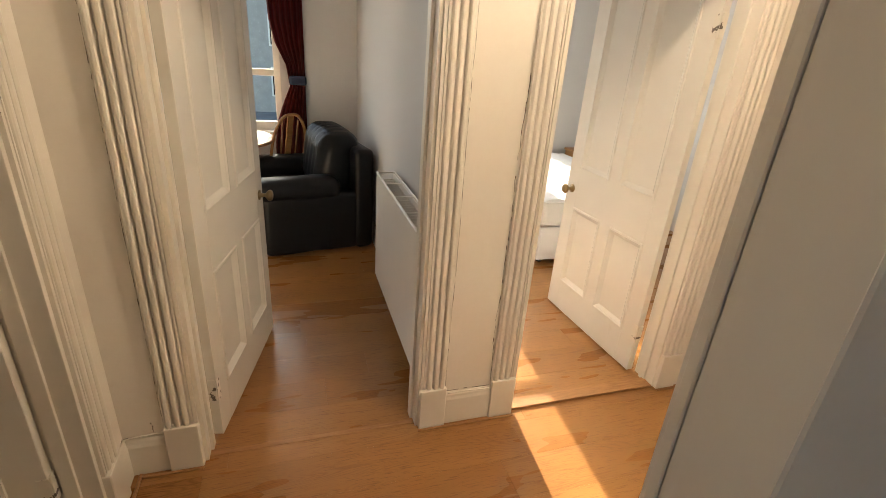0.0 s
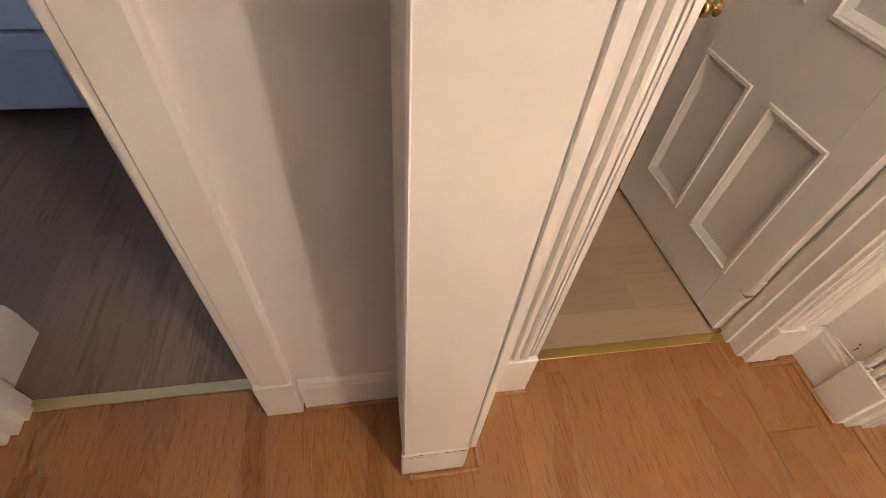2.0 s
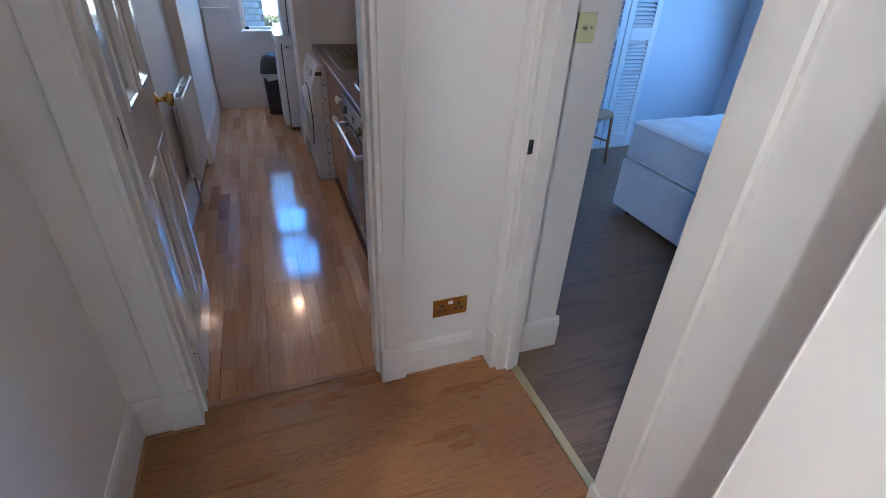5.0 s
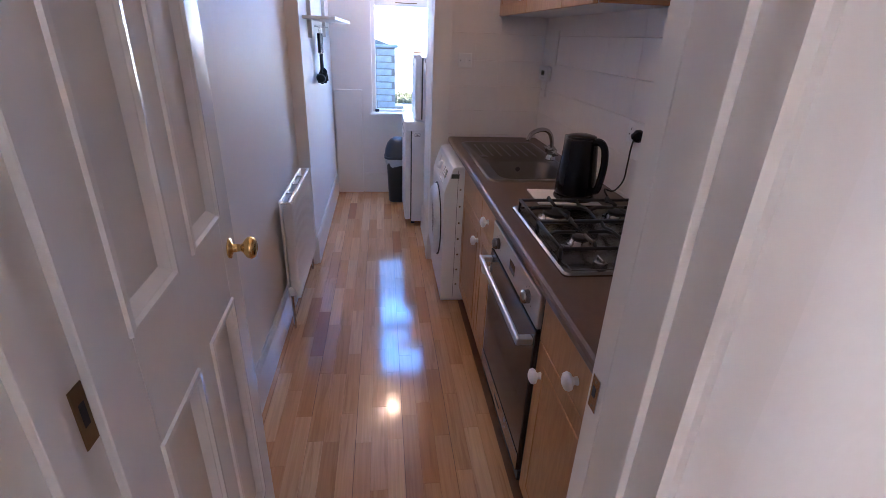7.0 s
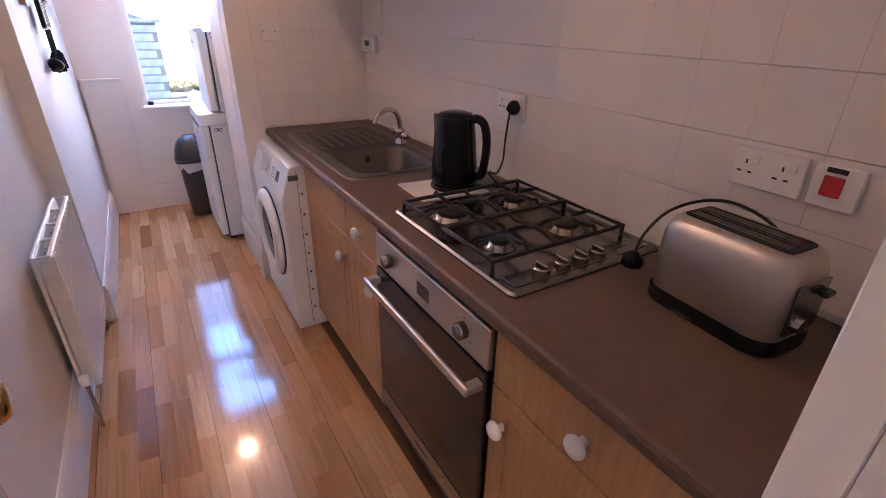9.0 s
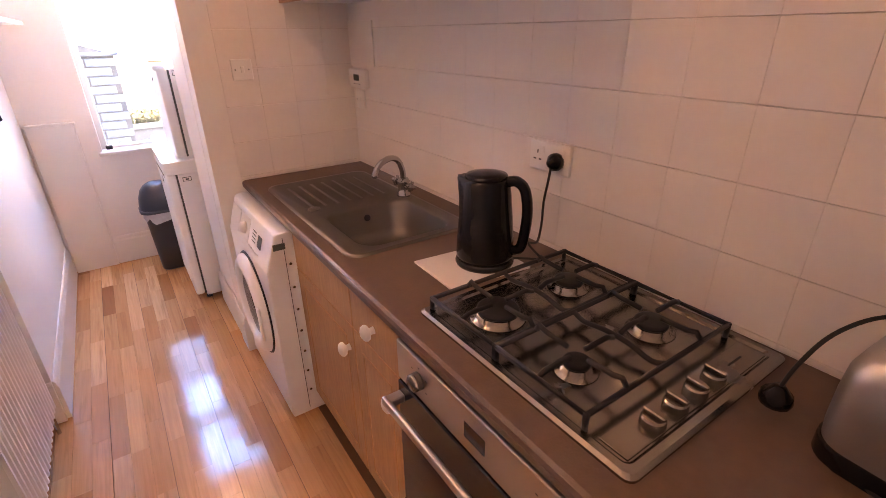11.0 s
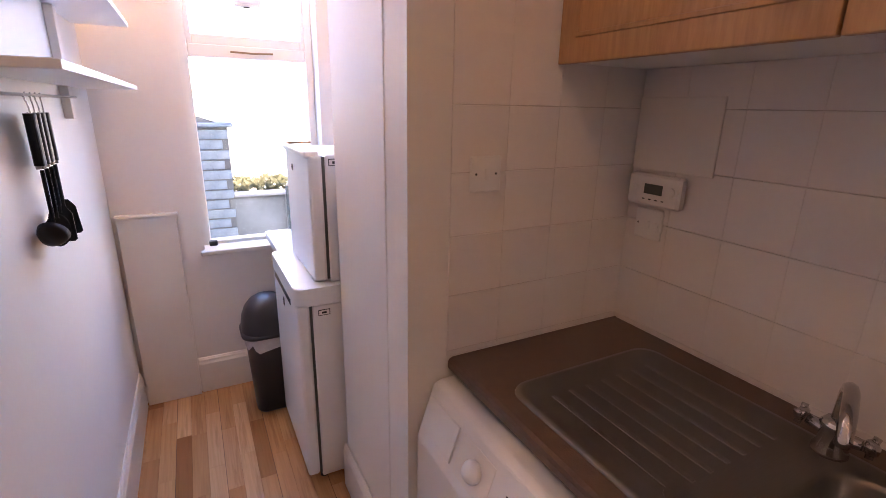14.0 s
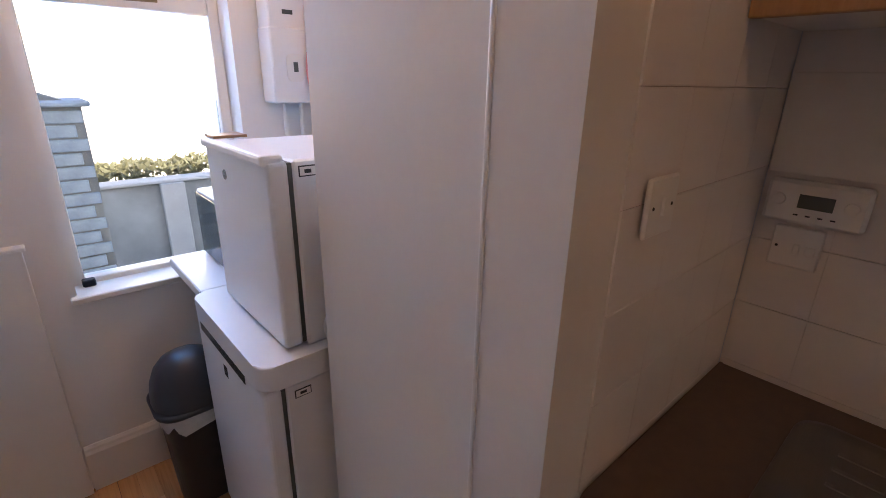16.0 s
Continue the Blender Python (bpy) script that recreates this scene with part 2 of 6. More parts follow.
INK = painted("dark print", (0.03, 0.03, 0.03), 0.6)
PINK = painted("pink cloth", (0.8, 0.35, 0.34), 0.8)
BRICK = painted("outdoor brick", (0.34, 0.40, 0.45), 0.85, 0.35, 9, 0.6)
RENDER = painted("pale harling", (0.72, 0.66, 0.52), 0.9, 0.1, 2, 0.6)
SLATE = painted("roof slate", (0.12, 0.14, 0.17), 0.6, 0.3, 4, 0.4)
ASPHALT = painted("yard concrete", (0.22, 0.22, 0.21), 0.9, 0.3, 1.2, 0.5)
CONCRETE = painted("stained concrete", (0.27, 0.27, 0.25), 0.9, 0.45, 1.5, 0.5)
LEAF = painted("scrub leaf", (0.14, 0.13, 0.06), 0.8, 0.4, 3)
STONE = painted("grey sandstone", (0.38, 0.36, 0.33), 0.85, 0.2, 2, 0.5)


# ---- mesh helpers ----
def link(name, bm, material, parent=None, label="", smooth=False):
    me = bpy.data.meshes.new(name)
    bmesh.ops.recalc_face_normals(bm, faces=bm.faces)
    bm.to_mesh(me)
    bm.free()
    me.materials.append(material)
    if smooth:
        me.shade_smooth()
    ob = new(name, me)
    if parent is not None:
        ob.parent = parent
    return tagged(ob, label)


def part(name, bm, material, parent, label="", smooth=False):
    return link(name, bm, material, parent, label, smooth)


def thing(name, label, category, place=(0, 0, 0), turn=0.0, group=""):
    ob = new(name)
    ob.empty_display_size = 0.05
    ob.matrix_world = pose(*place, 0, 0, turn)
    return tagged(ob, label, category, group)


def structure(name, bm, material, label, category, smooth=False):
    return tagged(link(name, bm, material, None, "", smooth), label, category, "", "structure")


def box(x0, x1, y0, y1, z0, z1, bevel=0.0, bm=None, seg=1):
    tmp = bmesh.new()
    bmesh.ops.create_cube(tmp, size=1.0, matrix=Matrix.Translation(((x0 + x1) / 2, (y0 + y1) / 2, (z0 + z1) / 2)) @ Matrix.Diagonal((abs(x1 - x0), abs(y1 - y0), abs(z1 - z0), 1)))
    if bevel:
        bmesh.ops.bevel(tmp, geom=tmp.edges[:], offset=bevel, segments=seg, affect='EDGES', profile=0.5)
    return join(bm, tmp)


def join(bm, tmp):
    if bm is None:
        return tmp
    me = bpy.data.meshes.new("tmp")
    tmp.to_mesh(me)
    bm.from_mesh(me)
    bpy.data.meshes.remove(me)
    tmp.free()
    return bm


def lathe(profile, seg=20, bm=None, m=None):
    """Turn (radius, height) pairs about z."""
    tmp = bmesh.new()
    rings = [[tmp.verts.new((r * math.cos(a), r * math.sin(a), h)) for a in [2 * math.pi * i / seg for i in range(seg)]] for r, h in profile]
    for a, b in zip(rings, rings[1:]):
        for i in range(seg):
            tmp.faces.new((a[i], a[(i + 1) % seg], b[(i + 1) % seg], b[i]))
    tmp.faces.new(rings[0][::-1])
    tmp.faces.new(rings[-1])
    if m is not None:
        tmp.transform(m)
    return join(bm, tmp)


def prism(outline, z0, z1, bm=None, m=None, bevel=0.0):
    """Extrude a plan outline upwards."""
    tmp = bmesh.new()
    low = [tmp.verts.new((x, y, z0)) for x, y in outline]
    top = [tmp.verts.new((x, y, z1)) for x, y in outline]
    n = len(outline)
    tmp.faces.new(low[::-1])
    tmp.faces.new(top)
    for i in range(n):
        tmp.faces.new((low[i], low[(i + 1) % n], top[(i + 1) % n], top[i]))
    if bevel:
        bmesh.ops.bevel(tmp, geom=tmp.edges[:], offset=bevel, segments=2, affect='EDGES', profile=0.5)
    if m is not None:
        tmp.transform(m)
    return join(bm, tmp)


def tube(points, radius, seg=8, bm=None, smooth_steps=0):
    """A round bar or cable along points."""
    pts = [Vector(p) for p in points]
    if smooth_steps:
        out = []
        for i in range(len(pts) - 1):
            p0, p1, p2, p3 = pts[max(i - 1, 0)], pts[i], pts[i + 1], pts[min(i + 2, len(pts) - 1)]
            for k in range(smooth_steps):
                t = k / smooth_steps
                out.append(0.5 * ((2 * p1) + (p2 - p0) * t + (2 * p0 - 5 * p1 + 4 * p2 - p3) * t * t + (3 * p1 - p0 - 3 * p2 + p3) * t ** 3))
        pts = out + [pts[-1]]
    tmp = bmesh.new()
    rings, side = [], None
    for i, p in enumerate(pts):
        d = (pts[min(i + 1, len(pts) - 1)] - pts[max(i - 1, 0)]).normalized()
        side = d.orthogonal().normalized() if side is None else (side - side.dot(d) * d).normalized()
        up = d.cross(side)
        rings.append([tmp.verts.new(p + radius * (math.cos(a) * side + math.sin(a) * up)) for a in [2 * math.pi * k / seg for k in range(seg)]])
    for a, b in zip(rings, rings[1:]):
        for k in range(seg):
            tmp.faces.new((a[k], a[(k + 1) % seg], b[(k + 1) % seg], b[k]))
    tmp.faces.new(rings[0][::-1])
    tmp.faces.new(rings[-1])
    return join(bm, tmp)


def rounded(w, d, r, seg=5, cx=0.0, cy=0.0):
    """Plan outline of a rectangle with round corners."""
    pts = []
    for sx, sy, a0 in ((1, 1, 0), (-1, 1, 90), (-1, -1, 180), (1, -1, 270)):
        for k in range(seg + 1):
            a = radians(a0 + 90 * k / seg)
            pts.append((cx + sx * (w / 2 - r) + r * math.cos(a), cy + sy * (d / 2 - r) + r * math.sin(a)))
    return pts


# ---- structure ----
H = 2.75
HEAD = 2.06


def walls(name, boxes, material, label):
    bm = bmesh.new()
    for b in boxes:
        box(*b, bm=bm)
    return structure(name, bm, material, label, "wall")


# hall and lobby
walls("wall_hall_kitchen", [(-0.79, -0.02, -0.955, -0.822, 0, H), (0.72, 1.05, -0.955, -0.822, 0, H), (-0.02, 0.72, -0.955, -0.822, HEAD, H)], WALL, "off-white painted wall round the kitchen doorway")
walls("wall_hall_left", [(-0.62, -0.478, -0.045, 0.73, 0, H), (-0.62, -0.478, 1.515, 1.72, 0, H), (-0.62, -0.478, -0.735, -0.045, HEAD, H), (-0.62, -0.478, 0.73, 1.515, HEAD, H), (-0.789, -0.478, -0.822, -0.80, 0, H), (-0.575, -0.478, -0.80, -0.735, 0, H)], WALL, "off-white painted wall with two doorways")
walls("wall_hall_right", [(0.905, 1.05, -0.822, 0.362, 0, H)], WALL, "plain off-white painted hall wall")
walls("wall_nib_left", [(-0.478, -0.252, 0.333, 0.493, 0, H)], WALL, "projecting painted wall end in the hall")
walls("wall_nib_right", [(0.592, 2.6, 0.362, 0.486, 0, H)], WALL, "painted wall between hall and lobby")
walls("wall_lobby_end", [(2.35, 2.5, 0.486, 1.72, 0, H)], WALL, "plain painted lobby end wall")
walls("wall_lobby_front", [(-0.62, -0.225, 1.72, 1.85, 0, H), (0.645, 1.08, 1.72, 1.85, 0, H), (1.925, 2.5, 1.72, 1.85, 0, H), (-0.225, 0.645, 1.72, 1.85, HEAD, H), (1.08, 1.925, 1.72, 1.85, HEAD, H)], WALL, "off-white painted wall with two open doorways")
walls("wall_bathroom", [(-2.2, -2.05, 0.1, 2.1, 0, H), (-2.05, -0.62, 1.95, 2.1, 0, H), (-2.05, -0.62, 0.1, 0.25, 0, H)], WALL, "plain pale bathroom wall")
# living room
walls("wall_living_right", [(0.80, 0.95, 1.85, 5.0, 0, H)], WALL_GREY, "pale grey painted living room wall")
walls("wall_living_window", [(0.10, 0.95, 5.0, 5.25, 0, H), (-3.4, -1.6, 5.0, 5.25, 0, H), (-1.6, 0.10, 5.0, 5.25, 0, 0.72), (-1.6, 0.10, 5.0, 5.25, 2.45, H)], WALL_GREY, "pale painted window wall")
walls("wall_living_left", [(-3.4, -3.25, 1.72, 5.0, 0, H), (-3.25, -0.62, 1.72, 1.85, 0, H)], WALL_GREY, "plain pale living room wall")
# front bedroom
walls("wall_bedroom_window", [(0.95, 1.05, 5.05, 5.3, 0, H), (1.74, 2.3, 5.05, 5.3, 0, H), (3.0, 4.0, 5.05, 5.3, 0, H), (0.95, 3.0, 5.05, 5.3, 0, 0.7), (0.95, 3.0, 5.05, 5.3, 2.45, H)], WALL_GREY, "pale grey bedroom wall with two windows")
walls("wall_bedroom_side", [(3.85, 4.0, 1.72, 5.05, 0, H), (2.5, 3.85, 1.72, 1.85, 0, H)], WALL_GREY, "pale grey bedroom wall")
# back bedroom
walls("wall_back_bedroom", [(-0.79, -0.70, -3.72, -0.955, 0, H), (-3.05, -0.70, -3.25, -3.1, 0, H), (-4.1, -3.03, -3.25, -3.1, 0, H), (-4.2, -4.05, -3.25, -2.6, 0, H), (-4.2, -4.05, -1.2, 0.3, 0, H), (-4.2, -4.05, -2.6, -1.2, 0, 0.8), (-4.2, -4.05, -2.6, -1.2, 2.3, H), (-4.05, -0.62, 0.1, 0.25, 0, H)], WALL_BLUE, "pale cool painted bedroom wall")
# kitchen
walls("wall_kitchen_left", [(0.875, 1.05, -3.54, -0.955, 0, H), (0.797, 1.05, -5.42, -3.54, 0, H)], WALL, "white painted kitchen wall with a step in it")
walls("wall_kitchen_pier", [(-0.70, 0.012, -3.707, -3.572, 0, H), (-0.55, -0.002, -4.225, -3.713, 0, H), (-0.86, -0.55, -5.42, -3.72, 0, H)], WALL, "white painted pier beside the kitchen sink")
walls("wall_kitchen_window", [(0.43, 0.80, -5.42, -5.225, 0, H), (-0.55, -0.205, -5.42, -5.225, 0, H), (-0.205, 0.43, -5.42, -5.225, 0, 0.785), (-0.205, 0.43, -5.42, -5.225, 2.5, H)], WALL, "white painted kitchen wall with a tall window")

bm = box(-4.2, 4.0, -5.42, 5.3, -0.2, -0.012)
structure("floor", bm, UNDER, "dark underlay below the laminate floors", "floor")
bm = box(-4.2, 4.0, -5.42, 5.3, H, H + 0.15)
structure("ceiling", bm, CEILING, "plain white painted ceiling", "ceiling")


def skirting(name, runs, label="white gloss skirting board with a moulded top", h=0.165):
    """runs: (x0, y0, x1, y1, nx, ny): a line on the wall and the way that it faces."""
    ob = None
    for x0, y0, x1, y1, nx, ny in runs:
        length = math.hypot(x1 - x0, y1 - y0)
        ux, uy = (x1 - x0) / length, (y1 - y0) / length
        tmp = bmesh.new()
        prof = [(0, 0), (0.016, 0), (0.016, h - 0.035), (0.012, h - 0.022), (0.011, h - 0.012), (0.005, h), (0, h)]
        ends = [[tmp.verts.new((x0 + ux * s + nx * d, y0 + uy * s + ny * d, z)) for d, z in prof] for s in (0, length)]
        n = len(prof)
        for i in range(n):
            tmp.faces.new((ends[0][i], ends[0][(i + 1) % n], ends[1][(i + 1) % n], ends[1][i]))
        tmp.faces.new(ends[0])
        tmp.faces.new(ends[1][::-1])
        if ob is None:
            ob = structure(name, tmp, GLOSS, label, "skirting")
        else:
            part("skirting_length", tmp, GLOSS, ob)


skirting("baseboard_hall", [(-0.086, -0.822, -0.39, -0.822, 0, 1), (0.80, -0.822, 0.905, -0.822, 0, 1), (0.905, -0.822, 0.905, 0.362, -1, 0), (0.905, 0.362, 0.592, 0.362, 0, -1),
                            (-0.478, 0.06, -0.478, 0.368, 1, 0), (-0.478, 0.368, -0.247, 0.368, 0, -1), (-0.478, 1.625, -0.478, 1.72, 1, 0), (-0.478, 1.72, -0.335, 1.72, 0, 1 - 2)])
skirting("baseboard_lobby", [(0.755, 1.72, 0.975, 1.72, 0, -1), (2.035, 1.72, 2.35, 1.72, 0, -1), (2.35, 0.486, 2.35, 1.72, -1, 0), (0.70, 0.486, 2.35, 0.486, 0, 1)])
skirting("baseboard_kitchen", [(0.875, -3.54, 0.875, -1.0, -1, 0), (0.797, -5.19, 0.797, -3.54, -1, 0), (0.875, -3.54, 0.797, -3.54, 0, 1), (0.008, -3.572, 0.008, -3.708, 1, 0), (0.002, -3.711, 0.002, -4.225, 1, 0), (0.525, -5.225, 0.10, -5.225, 0, 1)], h=0.2)
skirting("baseboard_back_bedroom", [(-0.575, -0.80, -0.806, -0.80, 0, 1), (-0.79, -0.80, -0.79, -3.1, -1, 0), (-0.79, -3.1, -3.03, -3.1, 0, 1)])
skirting("baseboard_living", [(0.80, 1.85, 0.80, 5.0, -1, 0), (0.80, 5.0, 0.10, 5.0, 0, -1)])


def casing(name, x, y, along, facing, width, label, fluted=True, z0=0.205, z1=HEAD + 0.1, plinth=True, depth=0.022):
    """An upright door casing on a wall: (x, y) is its edge at the opening, along the way from the opening, facing the wall's way out."""
    if fluted:
        kw, kv = width / 0.112, depth / 0.026
        prof = [(0, 0), (0, 0.016), (0.010, 0.017), (0.011, 0.010), (0.0135, 0.010), (0.0145, 0.018), (0.0205, 0.018), (0.0215, 0.010), (0.024, 0.010)]
        for k in range(3):
            a = 0.0255 + k * 0.0287
            top = 0.0265 + 0.0014 * k
            prof += [(a, 0.009), (a + 0.0022, top - 0.006), (a + 0.006, top - 0.001), (a + 0.0125, top), (a + 0.019, top - 0.002), (a + 0.0245, 0.017), (a + 0.0262, 0.008)]
        prof = [(u * kw, v * kv) for u, v in prof] + [(width, 0.006), (width, 0)]
    else:
        prof = [(0, 0), (0, depth * 0.7), (width * 0.15, depth * 0.72), (width * 0.2, depth), (width * 0.92, depth), (width, depth * 0.7), (width, 0)]
    ax, ay = along
    fx, fy = facing
    outline = [(x + ax * u + fx * v, y + ay * u + fy * v) for u, v in prof]
    ob = structure(name, prism(outline, z0 if plinth else 0.0, z1), GLOSS, label, "door casing")
    if plinth:
        d = depth + 0.006
        xs, ys = sorted((x - ax * 0.002, x + ax * (width + 0.003) + fx * d)), sorted((y - ay * 0.002, y + ay * (width + 0.003) + fy * d))
        if ax:
            ys = sorted((y, y + fy * d))
        else:
            xs = sorted((x, x + fx * d))
        part("plinth_block", box(xs[0], xs[1], ys[0], ys[1], 0.0, z0 - 0.001, 0.003), GLOSS, ob)
    return ob


FL = "white gloss fluted door casing on a plinth block"
PL = "white gloss moulded door casing"
casing("trim_living_left", -0.222, 1.72, (-1, 0), (0, -1), 0.112, FL)
casing("trim_living_right", 0.64, 1.72, (1, 0), (0, -1), 0.112, FL)
casing("trim_bedroom_left", 1.084, 1.72, (-1, 0), (0, -1), 0.112, FL)
casing("trim_bedroom_right", 1.915, 1.72, (1, 0), (0, -1), 0.112, FL)
casing("trim_bathroom_right", -0.478, 1.515, (0, 1), (1, 0), 0.108, FL)
casing("trim_bathroom_left", -0.478, 0.73, (0, -1), (1, 0), 0.108, FL, depth=0.03)
casing("trim_back_bedroom_right", -0.478, -0.05, (0, 1), (1, 0), 0.10, PL, False, 0.19)
casing("trim_back_bedroom_left", -0.478, -0.737, (0, -1), (1, 0), 0.07, PL, False, 0.19)
casing("trim_kitchen_right", 0.012, -0.822, (-1, 0), (0, 1), 0.095, PL, False, 0.18)
casing("trim_kitchen_left", 0.694, -0.822, (1, 0), (0, 1), 0.10, PL, False, 0.18)
casing("trim_lobby_corner", 0.592, 0.486, (1, 0), (0, 1), 0.11, FL)
# boards round the wall ends
bm = box(-0.250, -0.243, 0.331, 0.495, 0.17, H, 0.002)
box(-0.267, -0.241, 0.3305, 0.337, 0.17, H, 0.003, bm)
box(-0.250, -0.241, 0.4975, 0.515, 0.17, H, 0.002, bm)
structure("trim_nib", bm, GLOSS, "white gloss lining board on the wall end", "trim")
bm = box(-0.255, -0.241, 0.325, 0.501, 0.0, 0.165, 0.004)
structure("baseboard_nib", bm, GLOSS, "chipped white skirting block on the wall end", "skirting")
bm = box(0.584, 0.591, 0.358, 0.469, 0.0, H, 0.002)
box(0.584, 0.591, 0.472, 0.489, 0.0, H, 0.002, bm)
box(0.582, 0.60, 0.356, 0.362, 0.0, H, 0.003, bm)
structure("trim_nib_right", bm, GLOSS, "white gloss lining board on the wall end", "trim")


def lining(name, x0, x1, y0, y1, axis, stop, label="white gloss door lining with a rebate"):
    """Boards inside an opening through a wall; axis: along which the wall runs."""
    t = 0.018
    bm = bmesh.new()
    if axis == 'x':
        box(x0, x0 + t, y0, y1, 0, HEAD, 0.001, bm)
        box(x1 - t, x1, y0, y1, 0, HEAD, 0.001, bm)
        box(x0 + t, x1 - t, y0, y1, HEAD - t, HEAD, 0.001, bm)
        a, b = stop
        box(x0 + t, x0 + t + 0.012, a, b, 0, HEAD - t, 0.001, bm)
        box(x1 - t - 0.012, x1 - t, a, b, 0, HEAD - t, 0.001, bm)
    else:
        box(x0, x1, y0, y0 + t, 0, HEAD, 0.001, bm)
        box(x0, x1, y1 - t, y1, 0, HEAD, 0.001, bm)
        box(x0, x1, y0 + t, y1 - t, HEAD - t, HEAD, 0.001, bm)
        a, b = stop
        box(a, b, y0 + t, y0 + t + 0.012, 0, HEAD - t, 0.001, bm)
        box(a, b, y1 - t - 0.012, y1 - t, 0, HEAD - t, 0.001, bm)
    return structure(name, bm, GLOSS, label, "door lining")


lining("trim_kitchen_lining", -0.006, 0.714, -0.957, -0.82, 'x', (-0.90, -0.86))
structure("trim_kitchen_post", box(-0.085, 0.012, -1.005, -0.9575, 0, HEAD, 0.002), GLOSS, "white gloss door post on the kitchen side", "door lining")
lining("trim_back_bedroom_lining", -0.575, -0.476, -0.735, -0.043, 'y', (-0.55, -0.515))
lining("trim_bathroom_lining", -0.622, -0.476, 0.73, 1.515, 'y', (-0.57, -0.53))
lining("trim_living_lining", -0.225, 0.645, 1.718, 1.852, 'x', (1.77, 1.81))
lining("trim_bedroom_lining", 1.08, 1.925, 1.718, 1.852, 'x', (1.77, 1.81))

# thresholds and beading
def strip(name, x0, x1, y0, y1, material, label, h=0.006):
    ob = link(name, box(x0, x1, y0, y1, 0.0, h, 0.0025), material)
    return tagged(ob, label, "threshold strip", "", "structure")


strip("threshold_bathroom", -0.572, -0.535, 0.75, 1.497, BRASS, "polished brass threshold strip on the floor")
strip("threshold_back_bedroom", -0.575, -0.538, -0.715, -0.063, STRIP, "dull brass threshold strip on the floor")
strip("threshold_kitchen", 0.012, 0.694, -0.90, -0.87, BEAD, "oak laminate threshold strip on the floor")
strip("threshold_living", -0.205, 0.625, 1.735, 1.76, BEAD, "oak laminate threshold strip on the floor", 0.004)
strip("threshold_bedroom", 1.10, 1.905, 1.715, 1.785, BEAD, "oak laminate threshold strip on the floor", 0.011)
bm = bmesh.new()
for x0, x1, y0, y1 in ((-0.09, -0.43, -0.806, -0.794), (0.70, 0.889, -0.794, -0.782), (0.877, 0.889, -0.794, 0.355), (-0.462, -0.45, 0.065, 0.345), (-0.45, -0.222, 0.345, 0.357), (-0.234, -0.222, 0.357, 0.548),
                       (-0.443, -0.431, 1.52, 1.70), (-0.431, -0.22, 1.676, 1.688), (0.63, 1.09, 1.676, 1.688), (1.91, 2.1, 1.676, 1.688), (-0.45, -0.234, 0.536, 0.548), (-0.02, 0.0, -0.79, -0.776), (-0.443, -0.431, 0.60, 0.74)):
    box(min(x0, x1), max(x0, x1), min(y0, y1), max(y0, y1), 0.0, 0.010, 0.003, bm)
structure("trim_beading", bm, BEAD, "thin oak beading along the skirting", "beading")


structure("trim_pier_bead", box(-0.001, 0.0145, -3.7155, -3.7045, 0.2, H, 0.004, None, 2), GLOSS, "rounded painted bead down the kitchen pier", "trim")


def crack(parent, start, end, out, width, seed, stray=0.002):
    """A thin uneven dark line of split paint lying on a surface; out: the way that the surface faces."""
    rng = random.Random(seed)
    a, b, n = Vector(start), Vector(end), Vector(out)
    side = (b - a).cross(n).normalized()
    steps = max(6, int((b - a).length / 0.02))
    bm, last, off = bmesh.new(), None, 0.0
    for k in range(steps + 1):
        off = max(-stray * 2, min(stray * 2, off + rng.gauss(0, stray * 0.5)))
        w = width * max(0.12, rng.gauss(0.5, 0.35)) / 2
        c = a.lerp(b, k / steps) + side * off + n * 0.0007
        row = (bm.verts.new(c - side * w), bm.verts.new(c + side * w))
        if last and rng.random() > 0.12:
            bm.faces.new((last[0], last[1], row[1], row[0]))
        last = row
    part("paint_crack", bm, CRACK, parent, "fine dirty split in the paint")


lobby = bpy.data.objects["wall_lobby_front"]
hall = bpy.data.objects["wall_hall_left"]
skirt = bpy.data.objects["baseboard_lobby"]
crack(lobby, (0.757, 1.7195, 0.172), (0.965, 1.7195, 0.17), (0, -1, 0), 0.004, 1)
crack(lobby, (0.965, 1.7195, 0.172), (0.966, 1.7195, 1.5), (0, -1, 0), 0.0035, 2, 0.004)
crack(lobby, (0.7565, 1.7195, 0.172), (0.7565, 1.7195, 1.9), (0, -1, 0), 0.002, 3, 0.001)
crack(lobby, (-0.335, 1.7195, 0.172), (-0.474, 1.7195, 0.170), (0, -1, 0), 0.006, 4, 0.004)
crack(lobby, (-0.372, 1.7195, 0.18), (-0.380, 1.7195, 0.225), (0, -1, 0), 0.007, 5, 0.004)
crack(lobby, (-0.338, 1.7195, 0.2), (-0.338, 1.7195, 1.9), (0, -1, 0), 0.002, 6, 0.001)
crack(hall, (-0.4775, 1.715, 0.170), (-0.4775, 1.628, 0.150), (1, 0, 0), 0.008, 7, 0.005)
crack(hall, (-0.4775, 1.6265, 0.2), (-0.4775, 1.6265, 1.9), (1, 0, 0), 0.0025, 8, 0.0015)
crack(lobby, (2.033, 1.7195, 0.172), (2.2, 1.7195, 0.170), (0, -1, 0), 0.005, 9, 0.003)
crack(skirt, (0.7565, 1.7035, 0.004), (0.7565, 1.7035, 0.13), (0, -1, 0), 0.0022, 10, 0.0005)
crack(skirt, (0.9715, 1.7035, 0.004), (0.9715, 1.7035, 0.13), (0, -1, 0), 0.003, 11, 0.0007)
